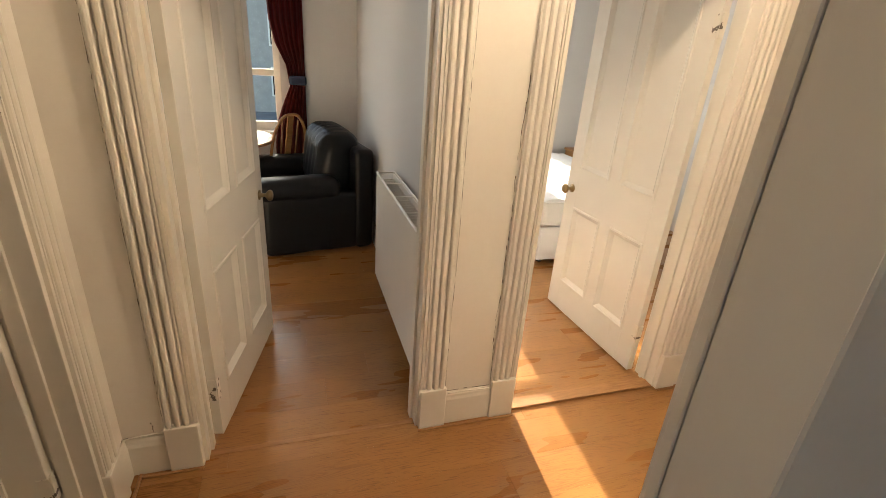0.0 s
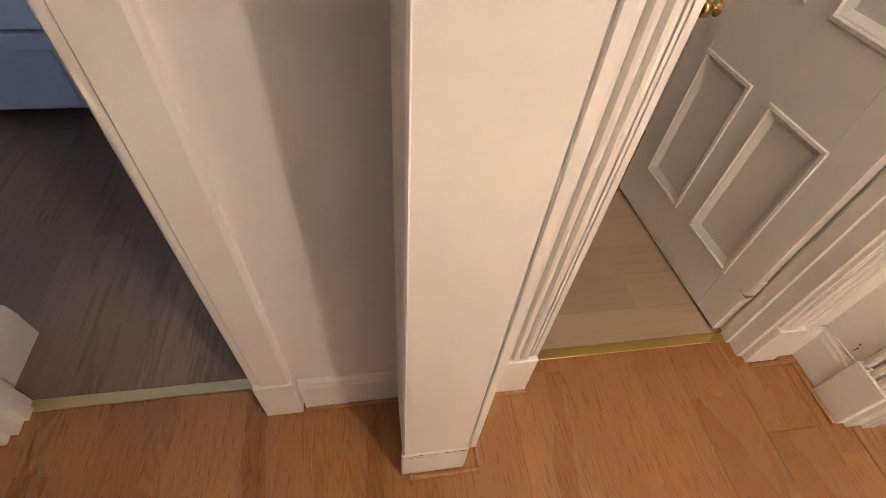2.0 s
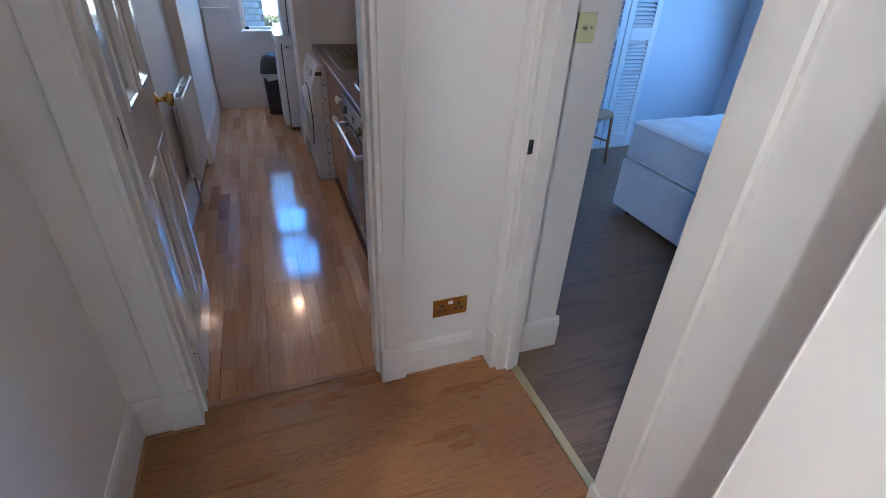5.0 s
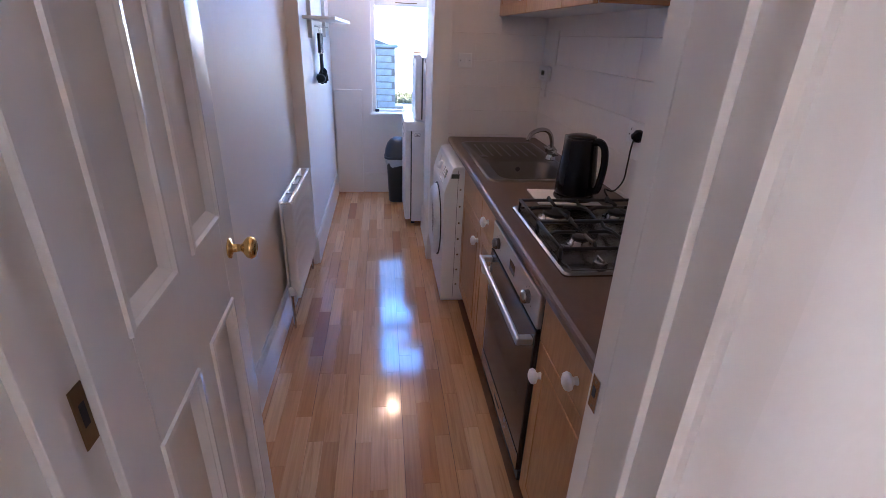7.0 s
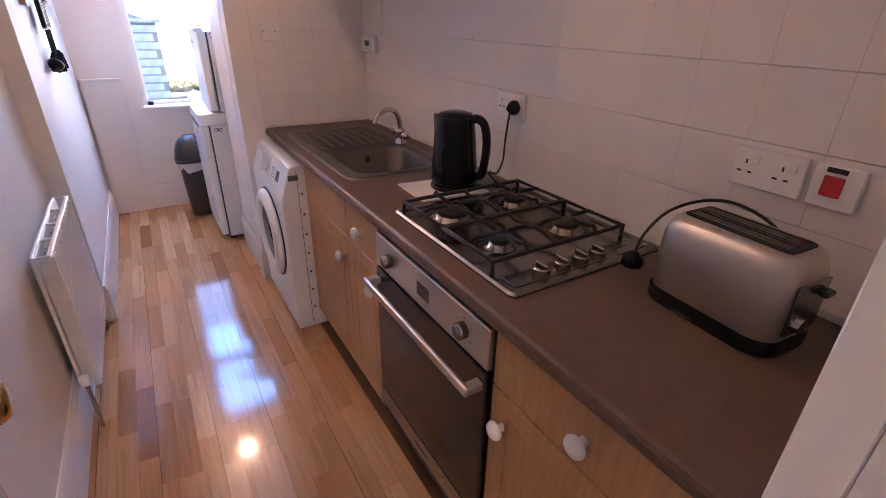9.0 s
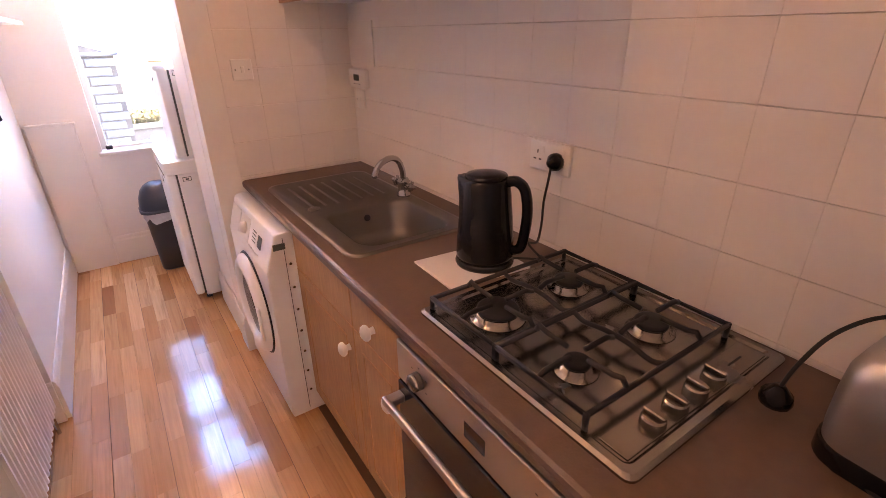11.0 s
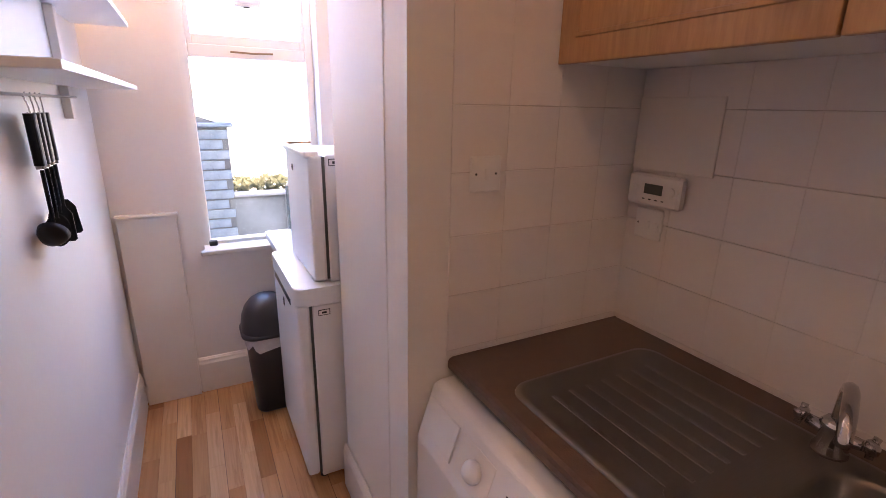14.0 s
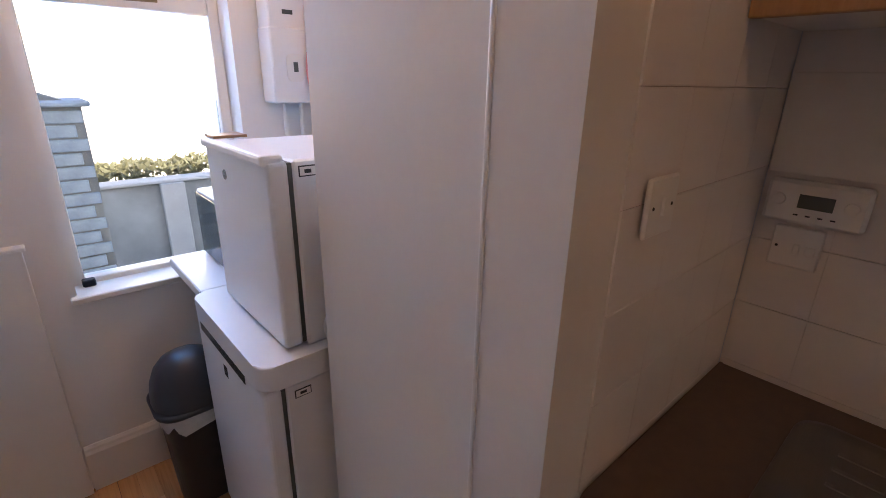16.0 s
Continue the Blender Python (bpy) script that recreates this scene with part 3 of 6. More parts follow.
nib = bpy.data.objects["baseboard_nib"]
crack(nib, (-0.2408, 0.335, 0.158), (-0.2408, 0.495, 0.155), (1, 0, 0), 0.006, 12, 0.003)
crack(nib, (-0.2408, 0.345, 0.147), (-0.2408, 0.405, 0.14), (1, 0, 0), 0.004, 13, 0.004)

# ---- doors ----
def ring_mesh(rings, close=True):
    """Bridge outlines (x, y, z lists of one length) one after another."""
    tmp = bmesh.new()
    vs = [[tmp.verts.new(p) for p in r] for r in rings]
    n = len(rings[0])
    for a, b in zip(vs, vs[1:]):
        for i in range(n):
            tmp.faces.new((a[i], a[(i + 1) % n], b[(i + 1) % n], b[i]))
    if close:
        tmp.faces.new(vs[-1])
    return tmp


def at_z(outline, z):
    return [(x, y, z) for x, y in outline]


KNOB = [(0.026, 0.0), (0.026, 0.004), (0.011, 0.008), (0.009, 0.028), (0.014, 0.034), (0.027, 0.044), (0.029, 0.053), (0.024, 0.062), (0.012, 0.066)]


def panel_door(name, label, place, turn, width, flip=1, finish=DOORPAINT, knob_mat=BRASS, knob_z=1.0, height=2.02, low=0.212, lock0=0.708, lock1=0.955):
    """A four-panel leaf, hinged at place, reaching along its own +x; flip: the side on which its thickness lies."""
    ob = thing(name, label, "door", place, turn)
    t = 0.038
    y0, y1 = (0, t * flip) if flip > 0 else (t * flip, 0)
    st, mid = 0.108, 0.095
    xs = [(0, st), ((width - mid) / 2, (width + mid) / 2), (width - st, width)]
    zs = [(0.012, low), (lock0, lock1), (height - 0.12, height)]
    bm = bmesh.new()
    for a, b in (xs[0], xs[2]):
        box(a, b, y0, y1, 0.012, height, 0.002, bm)
    for a, b in zs:
        box(st, width - st, y0, y1, a, b, 0.0, bm)
    for a, b in ((low, lock0), (lock1, height - 0.12)):
        box(xs[1][0], xs[1][1], y0, y1, a, b, 0.0, bm)
    part("door_frame", bm, finish, ob)
    for pa, pb in ((st, xs[1][0]), (xs[1][1], width - st)):
        for za, zb in ((low, lock0), (lock1, height - 0.12)):
            yc = (y0 + y1) / 2
            part("panel", box(pa, pb, yc - 0.006, yc + 0.006, za, zb, 0.0), finish, ob)
            bm = bmesh.new()
            for side in (y0, y1):
                s = 1 if side == max(y0, y1) else -1
                rings = []
                for grow, depth in ((0.007, side - s * 0.001), (0.005, side + s * 0.006), (-0.005, side + s * 0.007), (-0.010, side + s * 0.001), (-0.013, side), (-0.030, yc + s * 0.0065)):
                    rings.append([(pa - grow, depth, za - grow), (pb + grow, depth, za - grow), (pb + grow, depth, zb + grow), (pa - grow, depth, zb + grow)])
                join(bm, ring_mesh(rings, False))
            part("panel_moulding", bm, finish, ob)
    for side, sgn in ((y0, -1), (y1, 1)):
        m = Matrix.Translation((width - 0.055, side, knob_z)) @ Euler((radians(-90 * sgn), 0, 0)).to_matrix().to_4x4()
        part("door_knob", lathe(KNOB, 20, None, m), knob_mat, ob, "round turned brass knob", True)
    for z in (0.24, 1.72):
        part("hinge", box(-0.006, 0.0, min(y0, y1) + 0.004, max(y0, y1) - 0.004, z - 0.05, z + 0.05, 0.0015), WORNHINGE, ob, "painted old steel hinge")
        part("hinge_leaf", box(-0.002, 0.028, (y0 if flip < 0 else y1) - 0.001, (y0 if flip < 0 else y1) + 0.001, z - 0.05, z + 0.05), WORNHINGE, ob, "hinge leaf with flaking paint")
    part("lock_plate", box(width - 0.001, width + 0.0015, y0 + 0.008, y1 - 0.008, knob_z - 0.09, knob_z + 0.07, 0.0), OLDBRASS, ob)
    return ob


panel_door("panel_door", "white gloss four-panel door standing open into the living room", (-0.2035, 1.846, 0), 77.6, 0.825, -1, DOORPAINT, OLDBRASS, 0.82)
panel_door("panel_door", "white gloss four-panel door standing open into the bedroom", (1.889, 1.856, 0), 92.8, 0.82, 1, DOORPAINT, OLDBRASS, 0.82)
panel_door("panel_door", "white gloss four-panel door standing open into the bathroom", (-0.585, 1.496, 0), 184.5, 0.745, 1, DOORPAINT, BRASS, 0.82)
panel_door("panel_door", "glossy white four-panel kitchen door standing open", (0.685, -0.957, 0), 272.6, 0.68, 1, HIGHGLOSS, BRASS, 1.0, 2.02, 0.2, 0.88, 1.10)


# ---- kitchen: fitted units ----
PORCELAIN = [(0.011, 0.0), (0.009, 0.010), (0.013, 0.014), (0.021, 0.018), (0.0235, 0.024), (0.021, 0.031), (0.012, 0.036), (0.005, 0.0375)]


def porcelain_knob(parent, x, y, z):
    m = Matrix.Translation((x, y, z)) @ Euler((0, radians(90), 0)).to_matrix().to_4x4()
    part("knob", lathe(PORCELAIN, 20, None, m), WHITE, parent, "white porcelain knob", True)


def front(name, parent, y0, y1, z0, z1, x=-0.138, panelled=False):
    bm = box(x, x + 0.019, y0 + 0.0015, y1 - 0.0015, z0 + 0.0015, z1 - 0.0015, 0.0025, None, 2)
    ob = part(name, bm, MAPLE, parent)
    if panelled:
        w = 0.055
        bm = bmesh.new()
        for q in ((y0 + w, y1 - w, z0 + w, z0 + w + 0.012), (y0 + w, y1 - w, z1 - w - 0.012, z1 - w), (y0 + w, y0 + w + 0.012, z0 + w, z1 - w), (y1 - w - 0.012, y1 - w, z0 + w, z1 - w)):
            box(x + 0.017, x + 0.0215, q[0], q[1], q[2], q[3], 0.002, bm)
        part("moulding", bm, MAPLE, ob)
    return ob


def base_unit(y0, y1, label, knobs, split=0.705, top=0.861):
    ob = thing("base_cabinet", label, "kitchen cabinet", (0, 0, 0))
    bm = box(-0.68, -0.14, y0, y1, 0.10, top)
    part("carcass", bm, MAPLE, ob)
    part("kick_board", box(-0.185, -0.170, y0, y1, 0.0, 0.10), MAPLE, ob)
    d = front("drawer_front", ob, y0, y1, split, 0.858)
    f = front("cabinet_door", ob, y0, y1, 0.105, split, panelled=True)
    for z, y in knobs:
        porcelain_knob(d if z > split else f, -0.119, y, z)
    return ob


base_unit(-2.96, -2.46, "maple sink cabinet with a door below a blank front", [(0.613, -2.50)], top=0.74)
base_unit(-2.458, -2.17, "narrow maple cabinet with a drawer over a door", [(0.78, -2.312), (0.604, -2.215)])
base_unit(-1.555, -1.03, "maple cabinet with a wide drawer over a door", [(0.775, -1.29), (0.612, -1.507)])
ob = tagged(link("filler_panel", box(-0.68, -0.12, -1.028, -0.958, 0.0, 0.861, 0.001), MAPLE), "maple filler panel at the end of the units", "panel")

# worktop round the sink bowl
HX0, HX1, HY0, HY1 = -0.575, -0.215, -2.92, -2.545
ob = thing("worktop", "brown speckled laminate worktop with a rounded front edge", "worktop")
bm = box(-0.698, HX0, -3.568, -0.958, 0.862, 0.90)
box(HX0, HX1, -3.568, HY0, 0.862, 0.90, 0, bm)
box(HX0, HX1, HY1, -0.958, 0.862, 0.90, 0, bm)
part("top_surface", bm, WORKTOP, ob)
tmp = prism([(HX1, 0.862), (-0.112, 0.862), (-0.103, 0.866), (-0.099, 0.874), (-0.099, 0.888), (-0.103, 0.896), (-0.112, 0.90), (HX1, 0.90)], -3.568, -0.958)
tmp.transform(Matrix(((1, 0, 0, 0), (0, 0, 1, 0), (0, 1, 0, 0), (0, 0, 0, 1))))
part("front_edge", tmp, WORKTOP, ob)
tagged(link("sealant_strip", box(-0.698, -0.692, -3.56, -0.958, 0.9005, 0.905, 0.001), WHITE), "white sealant bead along the back of the worktop", "sealant")


# sink
ob = thing("kitchen_sink", "worn stainless steel inset sink with a ribbed drainer", "sink")
cx, cy = -0.383, -2.945
bx, by = -0.395, -2.7325
rings = [at_z(rounded(0.46, 0.88, 0.05, 6, cx, cy), 0.9005), at_z(rounded(0.456, 0.876, 0.05, 6, cx, cy), 0.907), at_z(rounded(0.432, 0.852, 0.045, 6, cx, cy), 0.907), at_z(rounded(0.42, 0.84, 0.042, 6, cx, cy), 0.9035),
         at_z(rounded(0.352, 0.367, 0.07, 6, bx, by), 0.9035), at_z(rounded(0.336, 0.351, 0.068, 6, bx, by), 0.892), at_z(rounded(0.316, 0.331, 0.065, 6, bx, by), 0.80), at_z(rounded(0.27, 0.285, 0.06, 6, bx, by), 0.762), at_z(rounded(0.10, 0.10, 0.045, 6, bx, by), 0.757)]
part("bowl", ring_mesh(rings), SINKSTEEL, ob, "", True)
for k in range(7):
    x = -0.53 + 0.05 * k
    part("drainer_rib", box(x - 0.006, x + 0.006, -3.31, -3.0, 0.902, 0.9052, 0.0016), SINKSTEEL, ob)
part("plug_hole", lathe([(0.034, 0), (0.034, 0.003), (0.026, 0.003), (0.022, -0.002), (0.004, -0.003)], 20, None, Matrix.Translation((bx + 0.03, by - 0.05, 0.7575))), CHROME, ob, "", True)
part("overflow", lathe([(0.013, 0), (0.013, 0.003), (0.006, 0.004)], 16, None, Matrix.Translation((bx, by - 0.163, 0.86)) @ Euler((radians(-83), 0, 0)).to_matrix().to_4x4()), IRON, ob)
part("tap_hole_cover", lathe([(0.024, 0), (0.024, 0.003), (0.01, 0.005)], 16, None, Matrix.Translation((-0.225, -2.99, 0.9035))), SINKSTEEL, ob)
ob = thing("mixer_tap", "chrome mixer tap with a swan neck over the sink", "tap", (-0.585, -2.935, 0.9037))
part("tap_body", lathe([(0.03, 0), (0.03, 0.006), (0.024, 0.02), (0.022, 0.05), (0.027, 0.06), (0.018, 0.072)], 18), CHROME, ob, "", True)
part("spout", tube([(0, 0, 0.06), (0.004, 0.002, 0.105), (0.028, 0.011, 0.15), (0.074, 0.03, 0.168), (0.13, 0.052, 0.155), (0.153, 0.062, 0.128), (0.154, 0.062, 0.116)], 0.0115, 10, None, 5), CHROME, ob, "", True)
for s in (-1, 1):
    bm = tube([(0, 0, 0.035), (0.0, 0.045 * s, 0.045)], 0.011, 10)
    lathe([(0.014, 0), (0.017, 0.006), (0.013, 0.014), (0.004, 0.018)], 12, bm, Matrix.Translation((0, 0.05 * s, 0.046)) @ Euler((radians(-72 * s), 0, 0)).to_matrix().to_4x4())
    for k in range(4):
        a = math.pi / 2 * k + 0.4
        tube([(0.0, 0.056 * s, 0.049), (0.021 * math.cos(a), 0.058 * s, 0.049 + 0.021 * math.sin(a))], 0.0065, 8, bm)
    part("tap_handle", bm, CHROME, ob, "chrome cross-head handle", True)

# hob
ob = thing("gas_hob", "stainless steel gas hob with four burners and black grates", "hob")
hx, hy = -0.423, -1.863
rings = [at_z(rounded(0.51, 0.585, 0.018, 4, hx, hy), 0.9005), at_z(rounded(0.51, 0.585, 0.018, 4, hx, hy), 0.906), at_z(rounded(0.496, 0.571, 0.016, 4, hx, hy), 0.911), at_z(rounded(0.47, 0.545, 0.014, 4, hx, hy), 0.911), at_z(rounded(0.458, 0.533, 0.012, 4, hx, hy), 0.9065)]
part("hob_plate", ring_mesh(rings), STEEL, ob, "scratched brushed steel plate")
part("control_strip", box(-0.645, -0.20, -1.655, -1.60, 0.9066, 0.909, 0.001), STEEL, ob)
for x, y, r in ((-0.302, -2.023, 0.05), (-0.539, -2.023, 0.037), (-0.539, -1.788, 0.037), (-0.301, -1.79, 0.028)):
    b = part("burner_ring", lathe([(r + 0.016, 0.0), (r + 0.014, 0.002), (r + 0.005, 0.003), (r + 0.002, 0.014), (r - 0.004, 0.016)], 24, None, Matrix.Translation((x, y, 0.9066))), STEEL, ob, "shiny aluminium burner ring", True)
    part("burner_cap", lathe([(r - 0.002, 0.0), (r, 0.003), (r - 0.001, 0.009), (r - 0.006, 0.011)], 24, None, Matrix.Translation((x, y, 0.9226))), IRON, b, "black enamel burner cap", True)
for y0, y1 in ((-2.135, -1.909), (-1.903, -1.68)):
    bm = bmesh.new()
    z, r = 0.938, 0.0062
    corners = [(-0.195, y0), (-0.645, y0), (-0.645, y1), (-0.195, y1)]
    tube([(x, y, z) for x, y in corners] + [(corners[0][0], corners[0][1], z)], r, 6, bm)
    for x, y in corners:
        tube([(x, y, z + 0.004), (x, y, 0.9068)], r, 6, bm)
    ym = (y0 + y1) / 2
    for xc in (-0.302, -0.539):
        for dx, dy, reach in ((1, 0, 0.09), (-1, 0, 0.09), (0, 1, 0.0), (0, -1, 0.0)):
            if dx:
                tube([(xc + dx * 0.022, ym, z + 0.008), (xc + dx * 0.085, ym, z + 0.009), (xc + dx * 0.107, ym, z)], r, 6, bm)
            else:
                ye = y1 if dy > 0 else y0
                tube([(xc, ym + dy * 0.025, z + 0.008), (xc, ye - dy * 0.03, z + 0.010), (xc, ye - dy * 0.012, z + 0.016), (xc, ye, z)], r, 6, bm)
    tube([(-0.42, y0, z), (-0.42, y0 + 0.03, z - 0.010), (-0.42, ym - 0.03, z - 0.002), (-0.42, ym + 0.03, z - 0.002), (-0.42, y1 - 0.03, z - 0.012), (-0.42, y1, z)], r, 6, bm, 3)
    part("pan_support", bm, IRON, ob, "black enamelled wire pan support", True)
for x in (-0.296, -0.362, -0.426, -0.487):
    k = part("control_knob", lathe([(0.022, 0), (0.021, 0.014), (0.018, 0.017)], 18, None, Matrix.Translation((x, -1.622, 0.9092))), STEEL, ob, "silver hob knob")
    part("grip", box(x - 0.0045, x + 0.0045, -1.642, -1.602, 0.9262, 0.9352, 0.002), STEEL, k)
part("maker_mark", box(-0.60, -0.55, -1.628, -1.624, 0.9092, 0.9095), INK, ob)

# oven
ob = thing("built_in_oven", "stainless steel built-in oven with a dark glass door", "oven")
part("oven_body", box(-0.65, -0.122, -2.163, -1.558, 0.105, 0.858), IRON, ob)
part("control_panel", box(-0.122, -0.106, -2.16, -1.561, 0.735, 0.848, 0.003), SILVER, ob)
d = part("oven_door", box(-0.122, -0.104, -2.16, -1.561, 0.165, 0.728, 0.003), DARKGLASS, ob, "dark tinted glass oven door")
part("door_trim", box(-0.104, -0.1015, -2.16, -1.561, 0.165, 0.235, 0.001), STEEL, d)
part("maker_mark", box(-0.1015, -0.1012, -1.90, -1.82, 0.193, 0.203), INK, d)
part("plinth_trim", box(-0.125, -0.112, -2.16, -1.561, 0.115, 0.158, 0.002), IRON, ob)
bm = box(-0.068, -0.052, -2.155, -1.566, 0.676, 0.702, 0.006, None, 2)
for y in (-2.14, -1.58):
    box(-0.104, -0.060, y - 0.014, y + 0.014, 0.678, 0.700, 0.003, bm)
part("door_handle", bm, SILVER, d, "brushed steel bar handle")
for y in (-2.06, -1.66):
    part("oven_knob", lathe([(0.022, 0), (0.021, 0.02), (0.016, 0.024)], 20, None, Matrix.Translation((-0.106, y, 0.79)) @ Euler((0, radians(90), 0)).to_matrix().to_4x4()), STEEL, ob, "round steel knob", True)
    for k in range(5):
        a = radians(-120 + 60 * k)
        part("dial_mark", box(-0.1062, -0.1056, y + 0.034 * math.sin(a) - 0.003, y + 0.034 * math.sin(a) + 0.003, 0.79 + 0.034 * math.cos(a) - 0.0012, 0.79 + 0.034 * math.cos(a) + 0.0012), INK, ob)
part("clock_display", box(-0.1062, -0.1052, -1.89, -1.825, 0.768, 0.808), DARKGLASS, ob)

# washing machine
ob = thing("washing_machine", "white front-loading washing machine under the worktop", "washing machine")
out = [(-0.62, 0.005), (-0.012, 0.005), (-0.008, 0.03), (-0.008, 0.70), (-0.055, 0.842), (-0.075, 0.85), (-0.62, 0.85)]
tmp = prism(out, -3.562, -2.967)
tmp.transform(Matrix(((1, 0, 0, 0), (0, 0, 1, 0), (0, 1, 0, 0), (0, 0, 0, 1))))
bmesh.ops.bevel(tmp, geom=tmp.edges[:], offset=0.006, segments=2, affect='EDGES', profile=0.5)
part("casing", tmp, ENAMEL, ob, "white enamelled steel casing")
part("side_seam", box(-0.085, -0.083, -2.9672, -2.9655, 0.03, 0.83), INK, ob)
for z in (0.12, 0.22, 0.32, 0.42, 0.52, 0.62, 0.72):
    part("side_screw", lathe([(0.006, 0), (0.004, 0.002)], 10, None, Matrix.Translation((-0.10, -2.966, z)) @ Euler((radians(-90), 0, 0)).to_matrix().to_4x4()), STEEL, ob)
part("side_badge", box(-0.09, -0.045, -2.966, -2.9645, 0.785, 0.81, 0.001), LCD, ob, "small grey badge")
dm = Matrix.Translation((-0.008, -3.265, 0.44)) @ Euler((0, radians(90), 0)).to_matrix().to_4x4()
d = part("porthole_door", lathe([(0.225, 0.0), (0.222, 0.018), (0.205, 0.034), (0.175, 0.040), (0.150, 0.030), (0.143, 0.012)], 40, None, dm), ENAMEL, ob, "round white plastic door ring", True)
part("porthole_glass", lathe([(0.150, 0.018), (0.13, 0.012), (0.08, 0.004), (0.01, 0.002)], 32, None, dm), DARKGLASS, d, "dark domed glass", True)
part("porthole_seal", lathe([(0.234, -0.001), (0.232, 0.004), (0.226, 0.006)], 40, None, dm), IRON, ob)
part("door_grip", box(0.022, 0.034, -3.085, -3.055, 0.36, 0.52, 0.006), ENAMEL, d)
lean = Matrix.Translation((-0.0315, 0, 0.771)) @ Euler((0, radians(-18.3), 0)).to_matrix().to_4x4()


def on_panel(y0, y1, u0, u1, h, bevel=0.001):
    """A plate on the machine's sloping control panel; u runs up the slope."""
    tmp = box(0, h, y0, y1, u0, u1, bevel)
    tmp.transform(lean)
    return tmp


part("detergent_drawer", on_panel(-3.545, -3.40, -0.045, 0.05, 0.005, 0.003), ENAMEL, ob)
part("dial_plate", on_panel(-3.385, -3.255, -0.05, 0.05, 0.002), WHITE, ob)
part("programme_dial", lathe([(0.026, 0), (0.025, 0.012), (0.017, 0.022), (0.006, 0.024)], 20, None, lean @ Matrix.Translation((0.002, -3.315, 0)) @ Euler((0, radians(90), 0)).to_matrix().to_4x4()), ENAMEL, ob, "", True)
part("display", on_panel(-3.13, -3.08, -0.022, 0.028, 0.002), LCD, ob, "small blue-grey display")
for k in range(5):
    part("button", on_panel(-3.235 + 0.03 * k, -3.218 + 0.03 * k, -0.055, -0.047, 0.004), WHITE, ob)
for k in range(4):
    part("printed_line", on_panel(-3.21, -3.16, -0.02 + 0.014 * k, -0.016 + 0.014 * k, 0.0006, 0), LCD, ob)

# wall cabinets
for y0, y1, ky in ((-3.568, -2.992, -3.03), (-2.99, -2.48, -2.505), (-2.478, -2.17, -2.225)):
    ob = thing("wall_cabinet", "maple wall cabinet with a panelled door and a white underside", "kitchen cabinet", group="wall cabinets over the worktop")
    part("carcass", box(-0.698, -0.402, y0, y1, 1.634, 2.36), MAPLE, ob)
    part("underside", box(-0.698, -0.404, y0, y1, 1.629, 1.633), WHITE, ob)
    f = front("cabinet_door", ob, y0, y1, 1.622, 2.36, -0.400, True)
    porcelain_knob(f, -0.381, ky, 1.70)
    if y1 == -2.17:
        part("end_panel", box(-0.698, -0.402, y1, y1 + 0.016, 1.626, 2.36, 0.001), PINE, ob, "darker wood-effect end panel")

# wall tiles on the kitchen wall and on the pier
tile_meshes = {}


def tile(w, h):
    key = (round(w, 3), round(h, 3))
    if key not in tile_meshes:
        a, b = w / 2, h / 2 - 0.0004
        c, d = a - 0.0005, b - 0.0011
        verts = [(sx * p, sy * q, z) for p, q, z in ((a, b, 0.0), (a, b, 0.0042), (c, d, 0.006)) for sx, sy in ((-1, -1), (1, -1), (1, 1), (-1, 1))]
        faces = [(8, 9, 10, 11)] + [(k * 4 + i, k * 4 + (i + 1) % 4, k * 4 + 4 + (i + 1) % 4, k * 4 + 4 + i) for k in (0, 1) for i in range(4)]
        me = bpy.data.meshes.new("tile")
        me.from_pydata(verts, [], faces)
        me.materials.append(TILE)
        tile_meshes[key] = me
    return tile_meshes[key]


rng = random.Random(12)
backing = structure("wall_tiling", box(-0.6985, -0.6965, -3.568, -0.958, 0.902, 2.0), GROUT, "white painted square wall tiles above the worktop", "tiling")
edges_y = [-3.568] + [-1.60 - 0.1525 * k for k in range(12, -5, -1)] + [-0.958]
edges_z = [0.902, 0.917, 1.0695, 1.222, 1.3745, 1.527, 1.629]
for a, b in zip(edges_y, edges_y[1:]):
    for c, d in zip(edges_z, edges_z[1:]):
        if b - a > 0.01:
            ob = new("tile", tile(b - a, d - c))
            tilt = Euler((rng.gauss(0, 0.0004), rng.gauss(0, 0.0004), 0)).to_matrix().to_4x4()
            ob.matrix_world = Matrix.Translation((-0.6968, (a + b) / 2, (c + d) / 2)) @ Matrix(((0, 0, 1, 0), (1, 0, 0, 0), (0, 1, 0, 0), (0, 0, 0, 1))) @ tilt
            ob.parent = backing
backing = structure("wall_pier_tiling", box(-0.690, -0.0975, -3.5735, -3.5712, 0.902, 2.0), GROUT, "white painted square wall tiles on the pier", "tiling")
for a, b in ((-0.690, -0.554), (-0.554, -0.4015), (-0.4015, -0.249), (-0.249, -0.0965)):
    for c, d in zip(edges_z[:-1] + [1.527, 1.6795, 1.832], edges_z[1:-1] + [1.6795, 1.832, 1.985]):
        if d > c:
            ob = new("tile", tile(b - a, d - c))
            tilt = Euler((rng.gauss(0, 0.0004), rng.gauss(0, 0.0004), 0)).to_matrix().to_4x4()
            ob.matrix_world = Matrix.Translation(((a + b) / 2, -3.5750, (c + d) / 2)) @ Matrix(((-1, 0, 0, 0), (0, 0, 1, 0), (0, 1, 0, 0), (0, 0, 0, 1))) @ tilt
            ob.parent = backing


